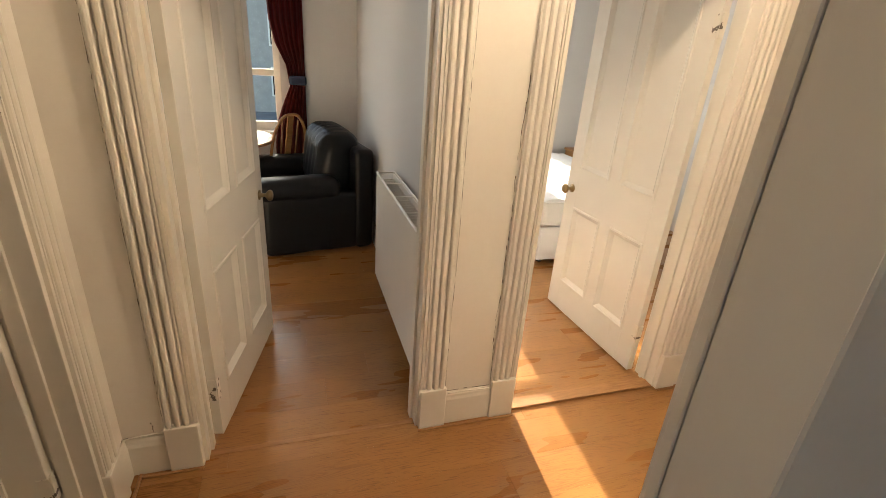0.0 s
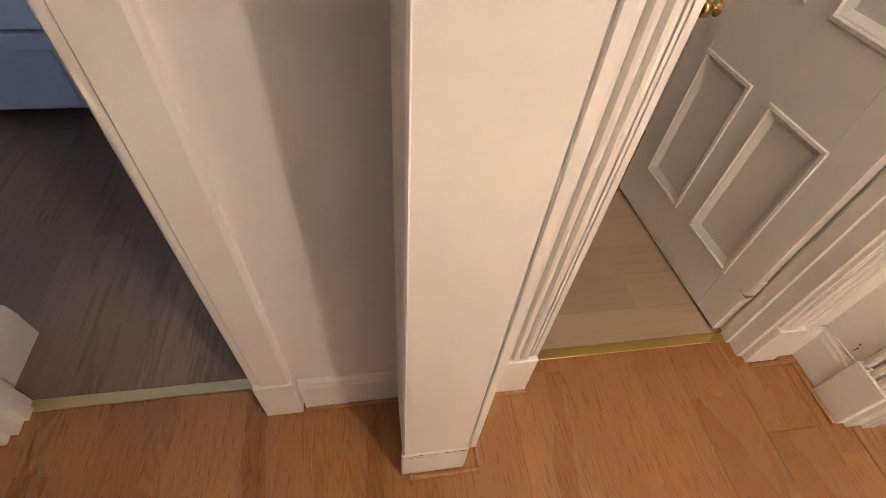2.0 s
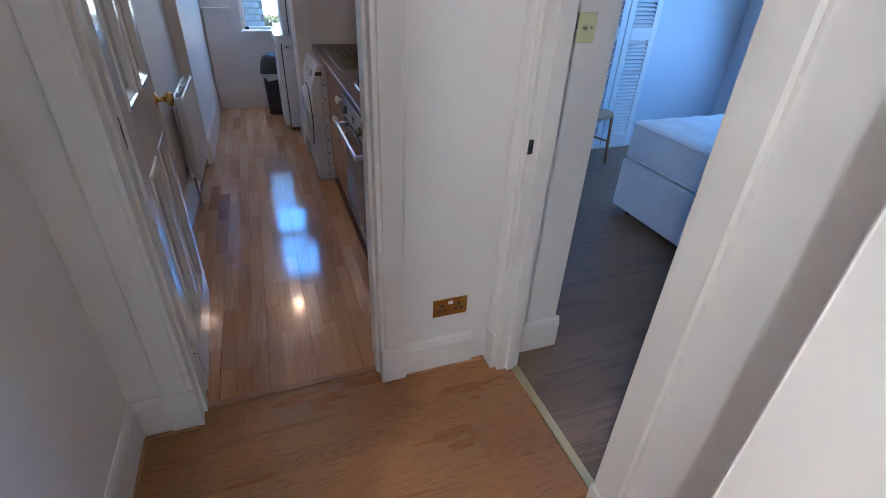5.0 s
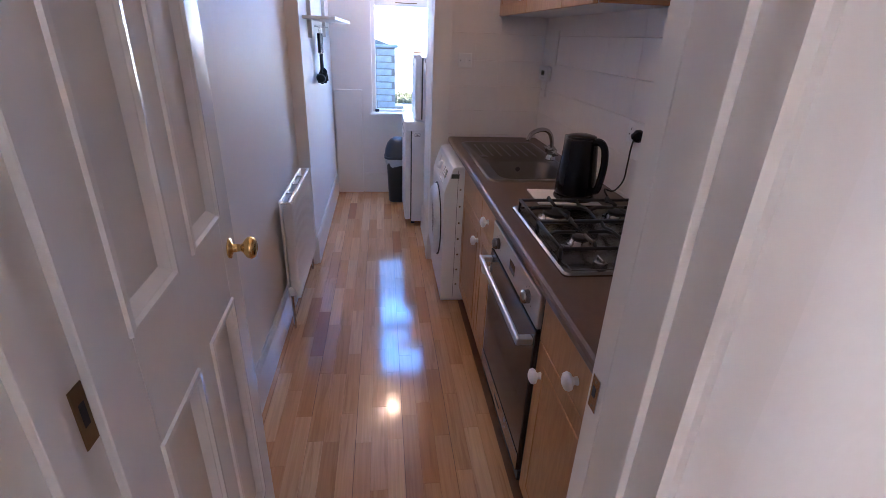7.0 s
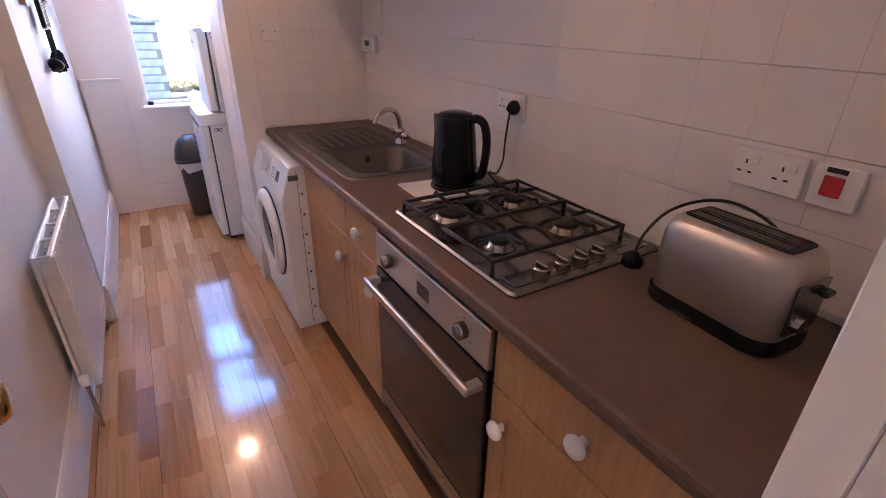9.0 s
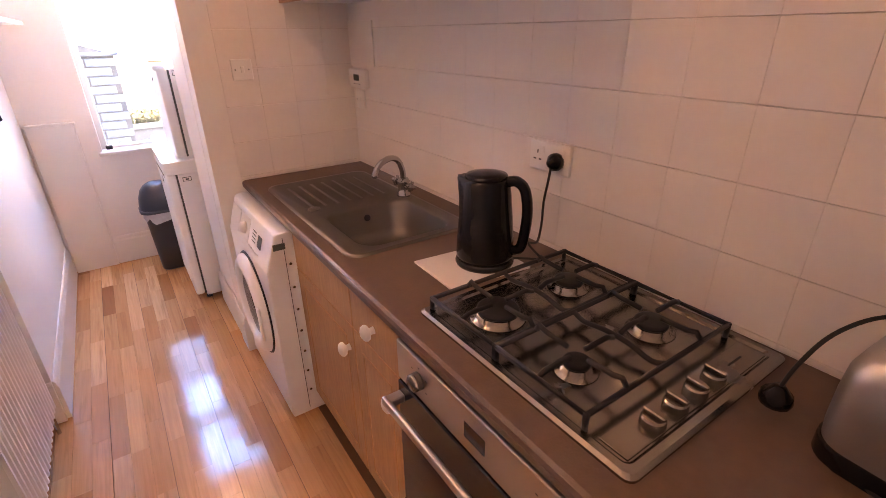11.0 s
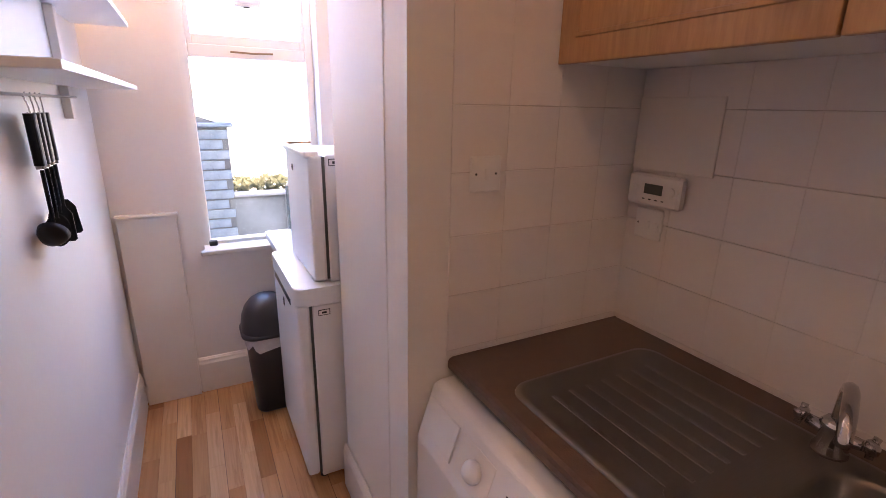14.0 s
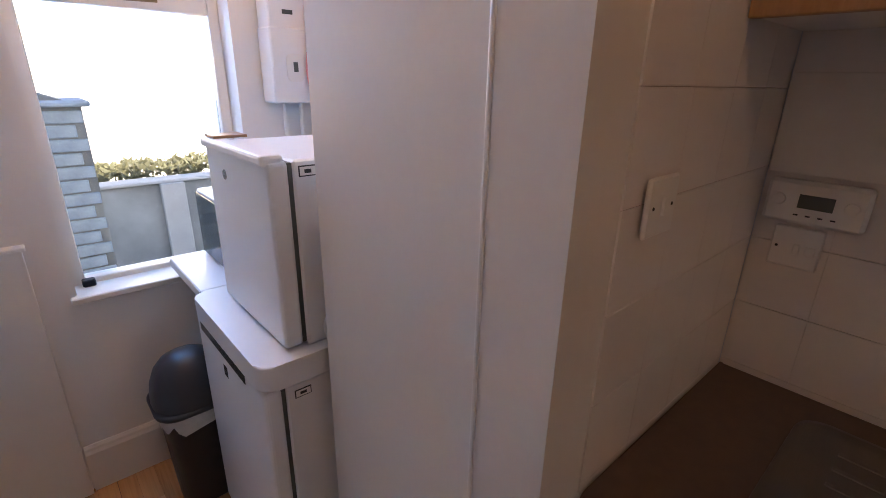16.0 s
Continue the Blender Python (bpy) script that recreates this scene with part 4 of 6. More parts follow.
# ---- kitchen: loose things and fittings ----
ob = tagged(link("worktop_saver", prism([(-0.297, -2.385), (-0.290, -2.19), (-0.545, -2.165), (-0.552, -2.36)], 0.9003, 0.907, None, None, 0.0015), WHITE), "white square board under the kettle", "chopping board")

ob = thing("kettle", "black plastic jug kettle on a white board", "kettle", (-0.462, -2.268, 0.907), 125)
part("power_base", lathe([(0.082, 0), (0.084, 0.006), (0.080, 0.016)], 28), BLACK, ob, "", True)
prof = [(0.079, 0.017), (0.081, 0.03), (0.079, 0.08), (0.074, 0.14), (0.068, 0.20), (0.063, 0.238), (0.059, 0.248)]
bm = lathe(prof, 32)
for v in bm.verts:
    if v.co.z > 0.15 and v.co.x < -0.03:
        k = (v.co.z - 0.15) / 0.1 * max(0.0, 1 - abs(v.co.y) / 0.035)
        v.co.x -= 0.022 * k
part("jug", bm, BLACK, ob, "glossy black body with a spout", True)
part("lid", lathe([(0.058, 0.248), (0.055, 0.256), (0.03, 0.262), (0.004, 0.263)], 28), BLACK, ob, "", True)
bm = prism(rounded(0.11, 0.028, 0.0135, 5), -0.0015, 0.0015)
bm.transform(Matrix.Translation((-0.02, 0.0745, 0.13)) @ Euler((radians(90), radians(90), 0)).to_matrix().to_4x4())
bm.transform(Euler((radians(-4), 0, radians(8))).to_matrix().to_4x4())
part("water_gauge", bm, LCD, ob, "smoky water window")
part("handle", tube([(0.055, 0, 0.238), (0.080, 0, 0.243), (0.104, 0, 0.222), (0.114, 0, 0.165), (0.110, 0, 0.10), (0.100, 0, 0.055), (0.078, 0, 0.045)], 0.0145, 10, None, 4), BLACK, ob, "", True)


def socket(name, label, y0, y1, z0, z1, gangs, x=-0.6905, red=False):
    """A wall socket on the tiled kitchen wall."""
    ob = thing(name, label, "socket")
    part("plate", box(x, x + 0.010, y0, y1, z0, z1, 0.003), WHITE, ob)
    w = (y1 - y0) / gangs
    for g in range(gangs):
        yc, zc = y0 + w * (g + 0.42), (z0 + z1) / 2
        if red:
            part("red_switch", box(x + 0.010, x + 0.015, yc - 0.015, yc + 0.02, zc - 0.018, zc + 0.022, 0.002), RED, ob, "red cooker switch")
            part("neon", box(x + 0.010, x + 0.012, yc - 0.015, yc + 0.02, zc + 0.028, zc + 0.038, 0.001), INK, ob)
            continue
        for dy, dz, a, b in ((0, 0.012, 0.002, 0.005), (-0.011, -0.01, 0.0045, 0.0022), (0.011, -0.01, 0.0045, 0.0022)):
            part("pin_hole", box(x + 0.0098, x + 0.0104, yc + dy - a, yc + dy + a, zc + dz - b, zc + dz + b), INK, ob)
        part("rocker", box(x + 0.010, x + 0.0135, yc + w * 0.28 - 0.006, yc + w * 0.28 + 0.006, zc + 0.008, zc + 0.03, 0.002), WHITE, ob)
    return ob


socket("double_socket", "white double wall socket with a plug in it", -2.333, -2.178, 1.133, 1.219, 2)
socket("double_socket", "white double wall socket above the toaster", -1.460, -1.312, 1.124, 1.210, 2)
socket("cooker_switch", "white cooker switch with a red rocker", -1.302, -1.216, 1.124, 1.210, 1, red=True)


def plug(parent, x, y, z, turn=(0, 90, 0)):
    m = Matrix.Translation((x, y, z)) @ Euler([radians(a) for a in turn]).to_matrix().to_4x4()
    bm = lathe([(0.024, 0), (0.026, 0.008), (0.024, 0.02), (0.014, 0.03), (0.009, 0.036)], 14, None, m)
    return part("plug", bm, BLACK, parent, "black three-pin plug", True)


ob = thing("kettle_lead", "black kettle lead from plug to kettle base", "cable")
plug(ob, -0.6805, -2.222, 1.172)
part("cord", tube([(-0.655, -2.222, 1.158), (-0.652, -2.225, 1.12), (-0.662, -2.245, 1.05), (-0.655, -2.24, 0.985), (-0.60, -2.20, 0.955), (-0.555, -2.19, 0.965), (-0.565, -2.15, 0.935), (-0.60, -2.17, 0.911), (-0.555, -2.21, 0.911), (-0.52, -2.23, 0.914)], 0.0036, 8, None, 6), RUBBER, ob, "", True)

ob = thing("toaster", "brushed steel two-slice toaster on a black base", "toaster", (-0.517, -1.315, 0.90), -4)
outline = rounded(0.165, 0.275, 0.045, 6)
rings = [at_z([(x * k, y * (1 - (1 - k) * 0.6)) for x, y in outline], z) for k, z in ((0.97, 0.03), (1.0, 0.06), (1.0, 0.12), (0.97, 0.16), (0.86, 0.186), (0.70, 0.195))]
part("shell", ring_mesh(rings), SILVER, ob, "brushed steel shell", True)
part("base", prism([(x * 1.02, y * 1.02) for x, y in outline], 0.0, 0.032, None, None, 0.004), BLACK, ob, "black plastic base")
part("slot_plate", prism(rounded(0.088, 0.215, 0.012, 4), 0.1945, 0.1985, None, None, 0.001), IRON, ob)
for x in (-0.021, 0.021):
    part("bread_slot", box(x - 0.0135, x + 0.0135, -0.095, 0.095, 0.1984, 0.1992), BLACK, ob)
    for k in (-1, 1):
        part("slot_rim", box(x + k * 0.0155 - 0.0015, x + k * 0.0155 + 0.0015, -0.097, 0.097, 0.1985, 0.2005), STEEL, ob)
part("end_cap", box(-0.05, 0.05, 0.136, 0.141, 0.045, 0.15, 0.002), STEEL, ob)
part("browning_dial", lathe([(0.016, 0), (0.014, 0.012)], 16, None, Matrix.Translation((0.022, 0.141, 0.07)) @ Euler((radians(-90), 0, 0)).to_matrix().to_4x4()), CHROME, ob)
part("lever", box(-0.04, -0.012, 0.141, 0.158, 0.12, 0.132, 0.003), BLACK, ob)
ob = thing("toaster_lead", "black toaster lead looped over the worktop", "cable")
plug(ob, -0.49, -1.523, 0.927, (0, 0, 20))
part("cord", tube([(-0.49, -1.523, 0.955), (-0.495, -1.512, 1.01), (-0.535, -1.492, 1.065), (-0.60, -1.455, 1.092), (-0.645, -1.40, 1.092), (-0.662, -1.32, 1.06), (-0.668, -1.27, 0.99), (-0.665, -1.25, 0.93), (-0.66, -1.235, 0.905)], 0.0036, 8, None, 6), RUBBER, ob, "", True)
ob = thing("loose_lead", "black flex lying on the worktop by the toaster", "cable")
part("cord", tube([(-0.455, -1.400, 0.9042), (-0.435, -1.360, 0.9042), (-0.44, -1.310, 0.9042), (-0.462, -1.255, 0.9042), (-0.50, -1.220, 0.9042)], 0.0036, 8, None, 6), RUBBER, ob, "", True)

ob = thing("light_switch", "white light switch on the tiled pier", "switch")
part("plate", box(-0.226, -0.141, -3.564, -3.556, 1.328, 1.413, 0.003), WHITE, ob)
part("rocker", box(-0.192, -0.178, -3.556, -3.552, 1.357, 1.385, 0.002), WHITE, ob)
for x in (-0.211, -0.156):
    part("screw", lathe([(0.003, 0), (0.002, 0.001)], 8, None, Matrix.Translation((x, -3.5558, 1.371)) @ Euler((radians(-90), 0, 0)).to_matrix().to_4x4()), INK, ob)
ob = thing("heating_controller", "white heating timer with a grey display", "controller")
part("case", box(-0.690, -0.662, -3.553, -3.388, 1.272, 1.357, 0.006), WHITE, ob)
part("display", box(-0.662, -0.6612, -3.497, -3.440, 1.305, 1.332), LCD, ob)
for y in (-3.53, -3.413):
    part("button", lathe([(0.012, 0), (0.011, 0.003)], 14, None, Matrix.Translation((-0.662, y, 1.318)) @ Euler((0, radians(90), 0)).to_matrix().to_4x4()), WHITE, ob)
for k in range(4):
    part("printed_mark", box(-0.662, -0.6616, -3.50 + 0.02 * k, -3.492 + 0.02 * k, 1.289, 1.292), INK, ob)
ob = thing("fused_spur", "white fused spur below the heating timer", "switch")
part("plate", box(-0.690, -0.68, -3.528, -3.442, 1.176, 1.262, 0.003), WHITE, ob)
part("rocker", box(-0.68, -0.6765, -3.488, -3.476, 1.205, 1.228, 0.002), WHITE, ob)
part("fuse_holder", box(-0.68, -0.678, -3.468, -3.45, 1.207, 1.226, 0.001), WHITE, ob)
for y in (-3.517, -3.453):
    part("screw", lathe([(0.003, 0), (0.002, 0.001)], 8, None, Matrix.Translation((-0.68, y, 1.218)) @ Euler((0, radians(90), 0)).to_matrix().to_4x4()), INK, ob)
ob = tagged(link("access_hatch", box(-0.6905, -0.684, -3.566, -3.325, 1.366, 1.556, 0.0015), WALL), "white painted hatch board on the wall", "hatch")

# fridges, microwave and end worktop
ob = thing("fridge", "white under-counter fridge with a rounded top", "fridge")
part("cabinet", box(-0.42, 0.095, -4.82, -4.272, 0.03, 0.80, 0.004), ENAMEL, ob)
part("fridge_door", box(0.105, 0.152, -4.82, -4.272, 0.045, 0.80, 0.012, None, 3), ENAMEL, ob)
part("door_seal", box(0.095, 0.105, -4.812, -4.28, 0.045, 0.80), LCD, ob)
part("top", prism(rounded(0.58, 0.556, 0.04, 5, -0.133, -4.546), 0.803, 0.872, None, None, 0.006), ENAMEL, ob, "thick white top with rounded corners")
part("grip_recess", box(0.150, 0.1535, -4.78, -4.40, 0.765, 0.795, 0.001), LCD, ob)
b = part("badge", box(0.030, 0.075, -4.2715, -4.2698, 0.758, 0.782, 0.001), INK, ob, "dark outlined energy badge")
part("badge_face", box(0.033, 0.072, -4.2697, -4.2692, 0.761, 0.779), WHITE, b)
part("badge_mark", box(0.044, 0.061, -4.2691, -4.2688, 0.766, 0.774), INK, b)
part("door_mark", box(0.1515, 0.153, -4.585, -4.555, 0.70, 0.735), LCD, ob)
for x in (-0.38, 0.08):
    for y in (-4.78, -4.32):
        part("foot", lathe([(0.018, 0), (0.014, 0.03)], 12, None, Matrix.Translation((x, y, 0.0))), IRON, ob)
ob = thing("mini_fridge", "small white table-top fridge standing on the fridge", "fridge")
part("cabinet", box(-0.36, 0.012, -4.745, -4.305, 0.8725, 1.352, 0.005), ENAMEL, ob)
part("fridge_door", box(0.022, 0.072, -4.745, -4.305, 0.88, 1.352, 0.012, None, 3), ENAMEL, ob)
part("door_seal", box(0.012, 0.022, -4.738, -4.312, 0.885, 1.345), LCD, ob)
part("handle_lip", box(0.03, 0.085, -4.74, -4.31, 1.340, 1.366, 0.008, None, 2), ENAMEL, ob)
b = part("badge", box(-0.045, 0.0, -4.3055, -4.3038, 1.312, 1.338, 0.001), INK, ob, "dark outlined energy badge")
part("badge_face", box(-0.042, -0.003, -4.3037, -4.3032, 1.315, 1.335), WHITE, b)
part("badge_mark", box(-0.031, -0.014, -4.3031, -4.3028, 1.320, 1.329), INK, b)
part("door_mark", lathe([(0.014, 0), (0.012, 0.002)], 16, None, Matrix.Translation((0.072, -4.60, 1.28)) @ Euler((0, radians(90), 0)).to_matrix().to_4x4()), STEEL, ob)
tagged(link("wooden_slat", box(-0.02, 0.07, -4.74, -4.66, 1.3665, 1.374, 0.001), PINE), "thin wooden slat lying on the small fridge", "slat")
ob = thing("fridge_lead", "white lead behind the small fridge", "cable")
part("cord", tube([(-0.04, -4.292, 0.885), (-0.03, -4.285, 0.93), (-0.06, -4.285, 0.965), (-0.12, -4.29, 0.95), (-0.16, -4.29, 0.8875)], 0.006, 8, None, 5), WHITE, ob, "", True)
ob = thing("end_worktop", "white laminate worktop beside the window", "worktop")
part("top", box(-0.548, 0.128, -5.222, -4.835, 0.832, 0.87, 0.004), ENAMEL, ob)
part("support_panel", box(-0.5, -0.48, -5.2, -4.84, 0.0, 0.832), ENAMEL, ob)
part("support_panel", box(-0.02, 0.0, -5.2, -4.84, 0.0, 0.832), ENAMEL, ob)
ob = thing("microwave", "white microwave oven with a dark glass front", "microwave")
part("case", box(-0.42, 0.005, -5.19, -4.80 - 0.035, 0.8705, 1.13, 0.006), ENAMEL, ob)
part("door_glass", box(0.005, 0.012, -5.185, -4.93, 0.885, 1.118, 0.002), DARKGLASS, ob)
part("control_panel", box(0.005, 0.012, -4.925, -4.84, 0.885, 1.118, 0.002), LCD, ob)

# bin
ob = thing("swing_bin", "dark grey swing-top bin with a white liner", "bin", (0.185, -4.945, 0))
rings = [at_z(rounded(w, d, r, 6), z) for w, d, r, z in ((0.02, 0.02, 0.009, 0.001), (0.17, 0.15, 0.045, 0.001), (0.185, 0.165, 0.05, 0.012), (0.225, 0.205, 0.055, 0.42), (0.232, 0.212, 0.055, 0.43))]
part("bin_body", ring_mesh(rings), BIN, ob, "", True)
bag = ring_mesh([at_z([(x * (k + 0.03 * math.sin(9 * i)), y * (k + 0.03 * math.cos(7 * i))) for i, (x, y) in enumerate(rounded(0.228, 0.208, 0.055, 6))], 0.0) for k in (1.06, 1.05, 1.03)], False)
for i, v in enumerate(bag.verts):
    v.co.z = (0.378 + 0.018 * math.sin(i * 1.9) + 0.010 * math.sin(i * 0.7), 0.405, 0.436)[min(2, i // (len(bag.verts) // 3))]
part("bin_liner", bag, BAG, ob, "thin white plastic bin liner", True)
part("lid_rim", ring_mesh([at_z(rounded(w, w * 0.93, 0.07, 6), z) for w, z in ((0.232, 0.428), (0.262, 0.430), (0.268, 0.438), (0.264, 0.447), (0.245, 0.449))]), BIN, ob, "", True)
rings = [at_z(rounded(0.256 * k, 0.238 * k, 0.10 * k, 6), z) for k, z in ((1.0, 0.4475), (0.99, 0.475), (0.93, 0.52), (0.80, 0.565), (0.60, 0.598), (0.34, 0.618), (0.06, 0.622))]
part("dome_lid", ring_mesh(rings), BIN, ob, "domed grey swing lid", True)

# boxing, window, fan, switch, stay
ob = thing("pipe_boxing", "white painted boxing in the kitchen corner", "boxing")
part("panel", box(0.530, 0.778, -5.224, -5.195, 0.0, 0.995, 0.002), GLOSS, ob)
part("cap", box(0.520, 0.782, -5.224, -5.183, 0.995, 1.010, 0.003), GLOSS, ob)
bm = tube([(0.788, -5.15, 0.02), (0.788, -5.15, 0.10), (0.770, -5.17, 0.13)], 0.008, 8)
tagged(link("pipe", bm, GLOSS), "white painted pipe in the corner", "pipe")

win = tagged(new("window_1"), "white painted kitchen window with a top light", "window", "", "structure")
bm = bmesh.new()
y0, y1 = -5.40, -5.335
for q in ((-0.205, -0.165, 0.785, 2.5), (0.388, 0.43, 0.785, 2.5), (-0.165, 0.388, 0.785, 0.815), (-0.165, 0.388, 1.735, 1.795), (-0.165, 0.388, 2.44, 2.5)):
    box(q[0], q[1], y0, y1, q[2], q[3], 0.004, bm)
box(-0.165, -0.145, y0 + 0.01, y1 - 0.008, 1.795, 2.44, 0.003, bm)
box(0.366, 0.388, y0 + 0.01, y1 - 0.008, 1.795, 2.44, 0.003, bm)
box(-0.145, 0.366, y0 + 0.01, y1 - 0.008, 1.795, 1.84, 0.003, bm)
part("window_frame", bm, GLOSS, win)
for z0, z1 in ((0.815, 1.735), (1.84, 2.44)):
    pane = part("glass_pane", box(-0.165, 0.388, -5.372, -5.368, z0, z1), GLASS, win)
    pane.visible_shadow = False
part("window_sill", box(-0.215, 0.445, -5.336, -5.20, 0.772, 0.796, 0.004), GLOSS, win)
part("window_stay", tube([(0.20, -5.325, 1.765), (0.10, -5.318, 1.762), (0.0, -5.325, 1.766)], 0.005, 6), OLDBRASS, win)
part("window_catch", box(0.36, 0.40, -5.325, -5.29, 0.797, 0.822, 0.004), IRON, win)
part("reveal", box(0.425, 0.431, -5.335, -5.226, 0.80, 2.5), GLOSS, win)
ob = thing("extractor_fan", "small white extractor fan in the top window", "fan")
part("frame", box(0.035, 0.158, -5.366, -5.335, 1.975, 2.098, 0.004), WHITE, ob)
part("grille", box(0.05, 0.143, -5.335, -5.331, 1.99, 2.083, 0.001), DIVAN, ob)
part("pull", box(0.09, 0.12, -5.333, -5.326, 1.968, 1.976, 0.002), LCD, ob)
ob = thing("fused_spur", "white fused spur beside the kitchen window", "switch")
part("plate", box(0.530, 0.615, -5.224, -5.214, 1.94, 2.025, 0.003), WHITE, ob)
part("rocker", box(0.565, 0.58, -5.214, -5.210, 1.97, 1.996, 0.002), WHITE, ob)
ob = thing("fan_lead", "thin white flex from spur to window", "cable")
part("cord", tube([(0.555, -5.217, 1.945), (0.50, -5.217, 1.936), (0.45, -5.217, 1.94), (0.425, -5.222, 1.95)], 0.003, 6, None, 4), WHITE, ob, "", True)
ob = thing("boiler", "white wall-hung boiler with a control panel", "boiler")
part("case", box(-0.51, -0.305, -5.222, -5.12, 1.60, 2.3, 0.006), ENAMEL, ob)
part("control_flap", box(-0.515, -0.30, -5.222, -5.108, 1.43, 1.70, 0.006), ENAMEL, ob)
part("dial_plate", prism(rounded(0.07, 0.10, 0.02, 4), 0, 0.003, None, Matrix.Translation((-0.39, -5.1078, 1.56)) @ Euler((radians(-90), 0, 0)).to_matrix().to_4x4()), WHITE, ob)
part("display", box(-0.40, -0.382, -5.1048, -5.1035, 1.545, 1.58), LCD, ob)
part("maker_mark", box(-0.40, -0.36, -5.12, -5.1185, 1.745, 1.76), LCD, ob)
for x in (-0.36, -0.43):
    part("boiler_pipe", tube([(x, -5.17, 1.44), (x, -5.17, 0.871)], 0.009, 8), GLOSS, ob)
bm = tube([(-0.46, -5.10, 1.78), (-0.465, -5.09, 1.66), (-0.45, -5.085, 1.55), (-0.47, -5.09, 1.46)], 0.028, 8, None, 4)
bmesh.ops.scale(bm, vec=(1, 0.35, 1), space=Matrix.Translation((0, 5.09, 0)), verts=bm.verts)
tagged(link("oven_glove", bm, PINK, None, "", True), "pink and white cloth hanging by the boiler", "cloth")

# shelves, rail and utensils
for z, y0, y1 in ((1.586, -5.10, -3.65), (1.835, -5.14, -3.68)):
    ob = tagged(link("wall_shelf", box(0.600, 0.7965, y0, y1, z - 0.018, z, 0.002), ENAMEL), "white laminate shelf on wooden brackets", "shelf")
    tagged(ob, group="shelves on the kitchen wall")
for y in (-3.89, -4.71):
    ob = thing("shelf_bracket", "white painted wooden shelf upright on the wall", "bracket", group="shelf brackets")
    part("upright", box(0.770, 0.7965, y - 0.022, y + 0.022, 1.46, 1.567, 0.002), GLOSS, ob)
    part("upright", box(0.770, 0.7965, y - 0.022, y + 0.022, 1.5865, 1.816, 0.002), GLOSS, ob)
ob = tagged(link("hanging_rail", tube([(0.757, -4.70, 1.53), (0.757, -3.90, 1.53)], 0.0045, 8), CHROME), "thin chrome rail between the shelf brackets", "rail")


def utensil(y, kind, length, turn):
    ob = thing("kitchen_utensil", "black nylon %s hanging from a steel hook" % kind, "utensil", (0.757, y, 1.53), turn, "utensils on the rail")
    part("hook", tube([(0, 0, 0.006), (0.008, 0, 0.0), (0.006, 0, -0.012), (0, 0, -0.02), (-0.004, 0, -0.04), (0.002, 0, -0.048), (0.008, 0, -0.04)], 0.0018, 6, None, 3), CHROME, ob, "", True)
    part("handle", prism(rounded(0.026, 0.022, 0.008, 3), -0.165, -0.042), NYLON, ob)
    part("collar", prism(rounded(0.022, 0.018, 0.006, 3), -0.173, -0.165), STEEL, ob)
    part("shaft", tube([(0, 0, -0.176), (0, 0, -length + 0.10), (0.004, 0, -length + 0.08)], 0.0048, 8), NYLON, ob)
    place = Matrix.Translation((0.014, 0, -length + 0.05)) @ Euler((0, radians(70), 0)).to_matrix().to_4x4()
    if kind == "ladle":
        bm = lathe([(0.002, -0.022), (0.020, -0.017), (0.031, -0.002), (0.035, 0.014), (0.032, 0.014), (0.026, 0.0)], 20, None, Matrix.Translation((0.020, 0, -length + 0.062)) @ Euler((0, radians(-60), 0)).to_matrix().to_4x4())
    elif kind == "spoon":
        bm = lathe([(0.001, -0.012), (0.018, -0.009), (0.027, 0.0), (0.030, 0.004), (0.026, 0.002), (0.001, -0.009)], 20, None, place @ Matrix.Diagonal((1.45, 0.9, 1.0, 1.0)))
    else:
        bm = prism([(-0.05, -0.012), (-0.03, -0.026), (0.04, -0.034), (0.046, -0.028), (0.046, 0.028), (0.04, 0.034), (-0.03, 0.026), (-0.05, 0.012)], -0.0015, 0.0015, None, place)
    part("head", bm, NYLON, ob, "", kind in ("ladle", "spoon"))


utensil(-4.10, "ladle", 0.40, 78)
utensil(-4.145, "spoon", 0.385, 92)
utensil(-4.19, "slotted turner", 0.38, 84)
utensil(-4.235, "spatula", 0.37, 96)


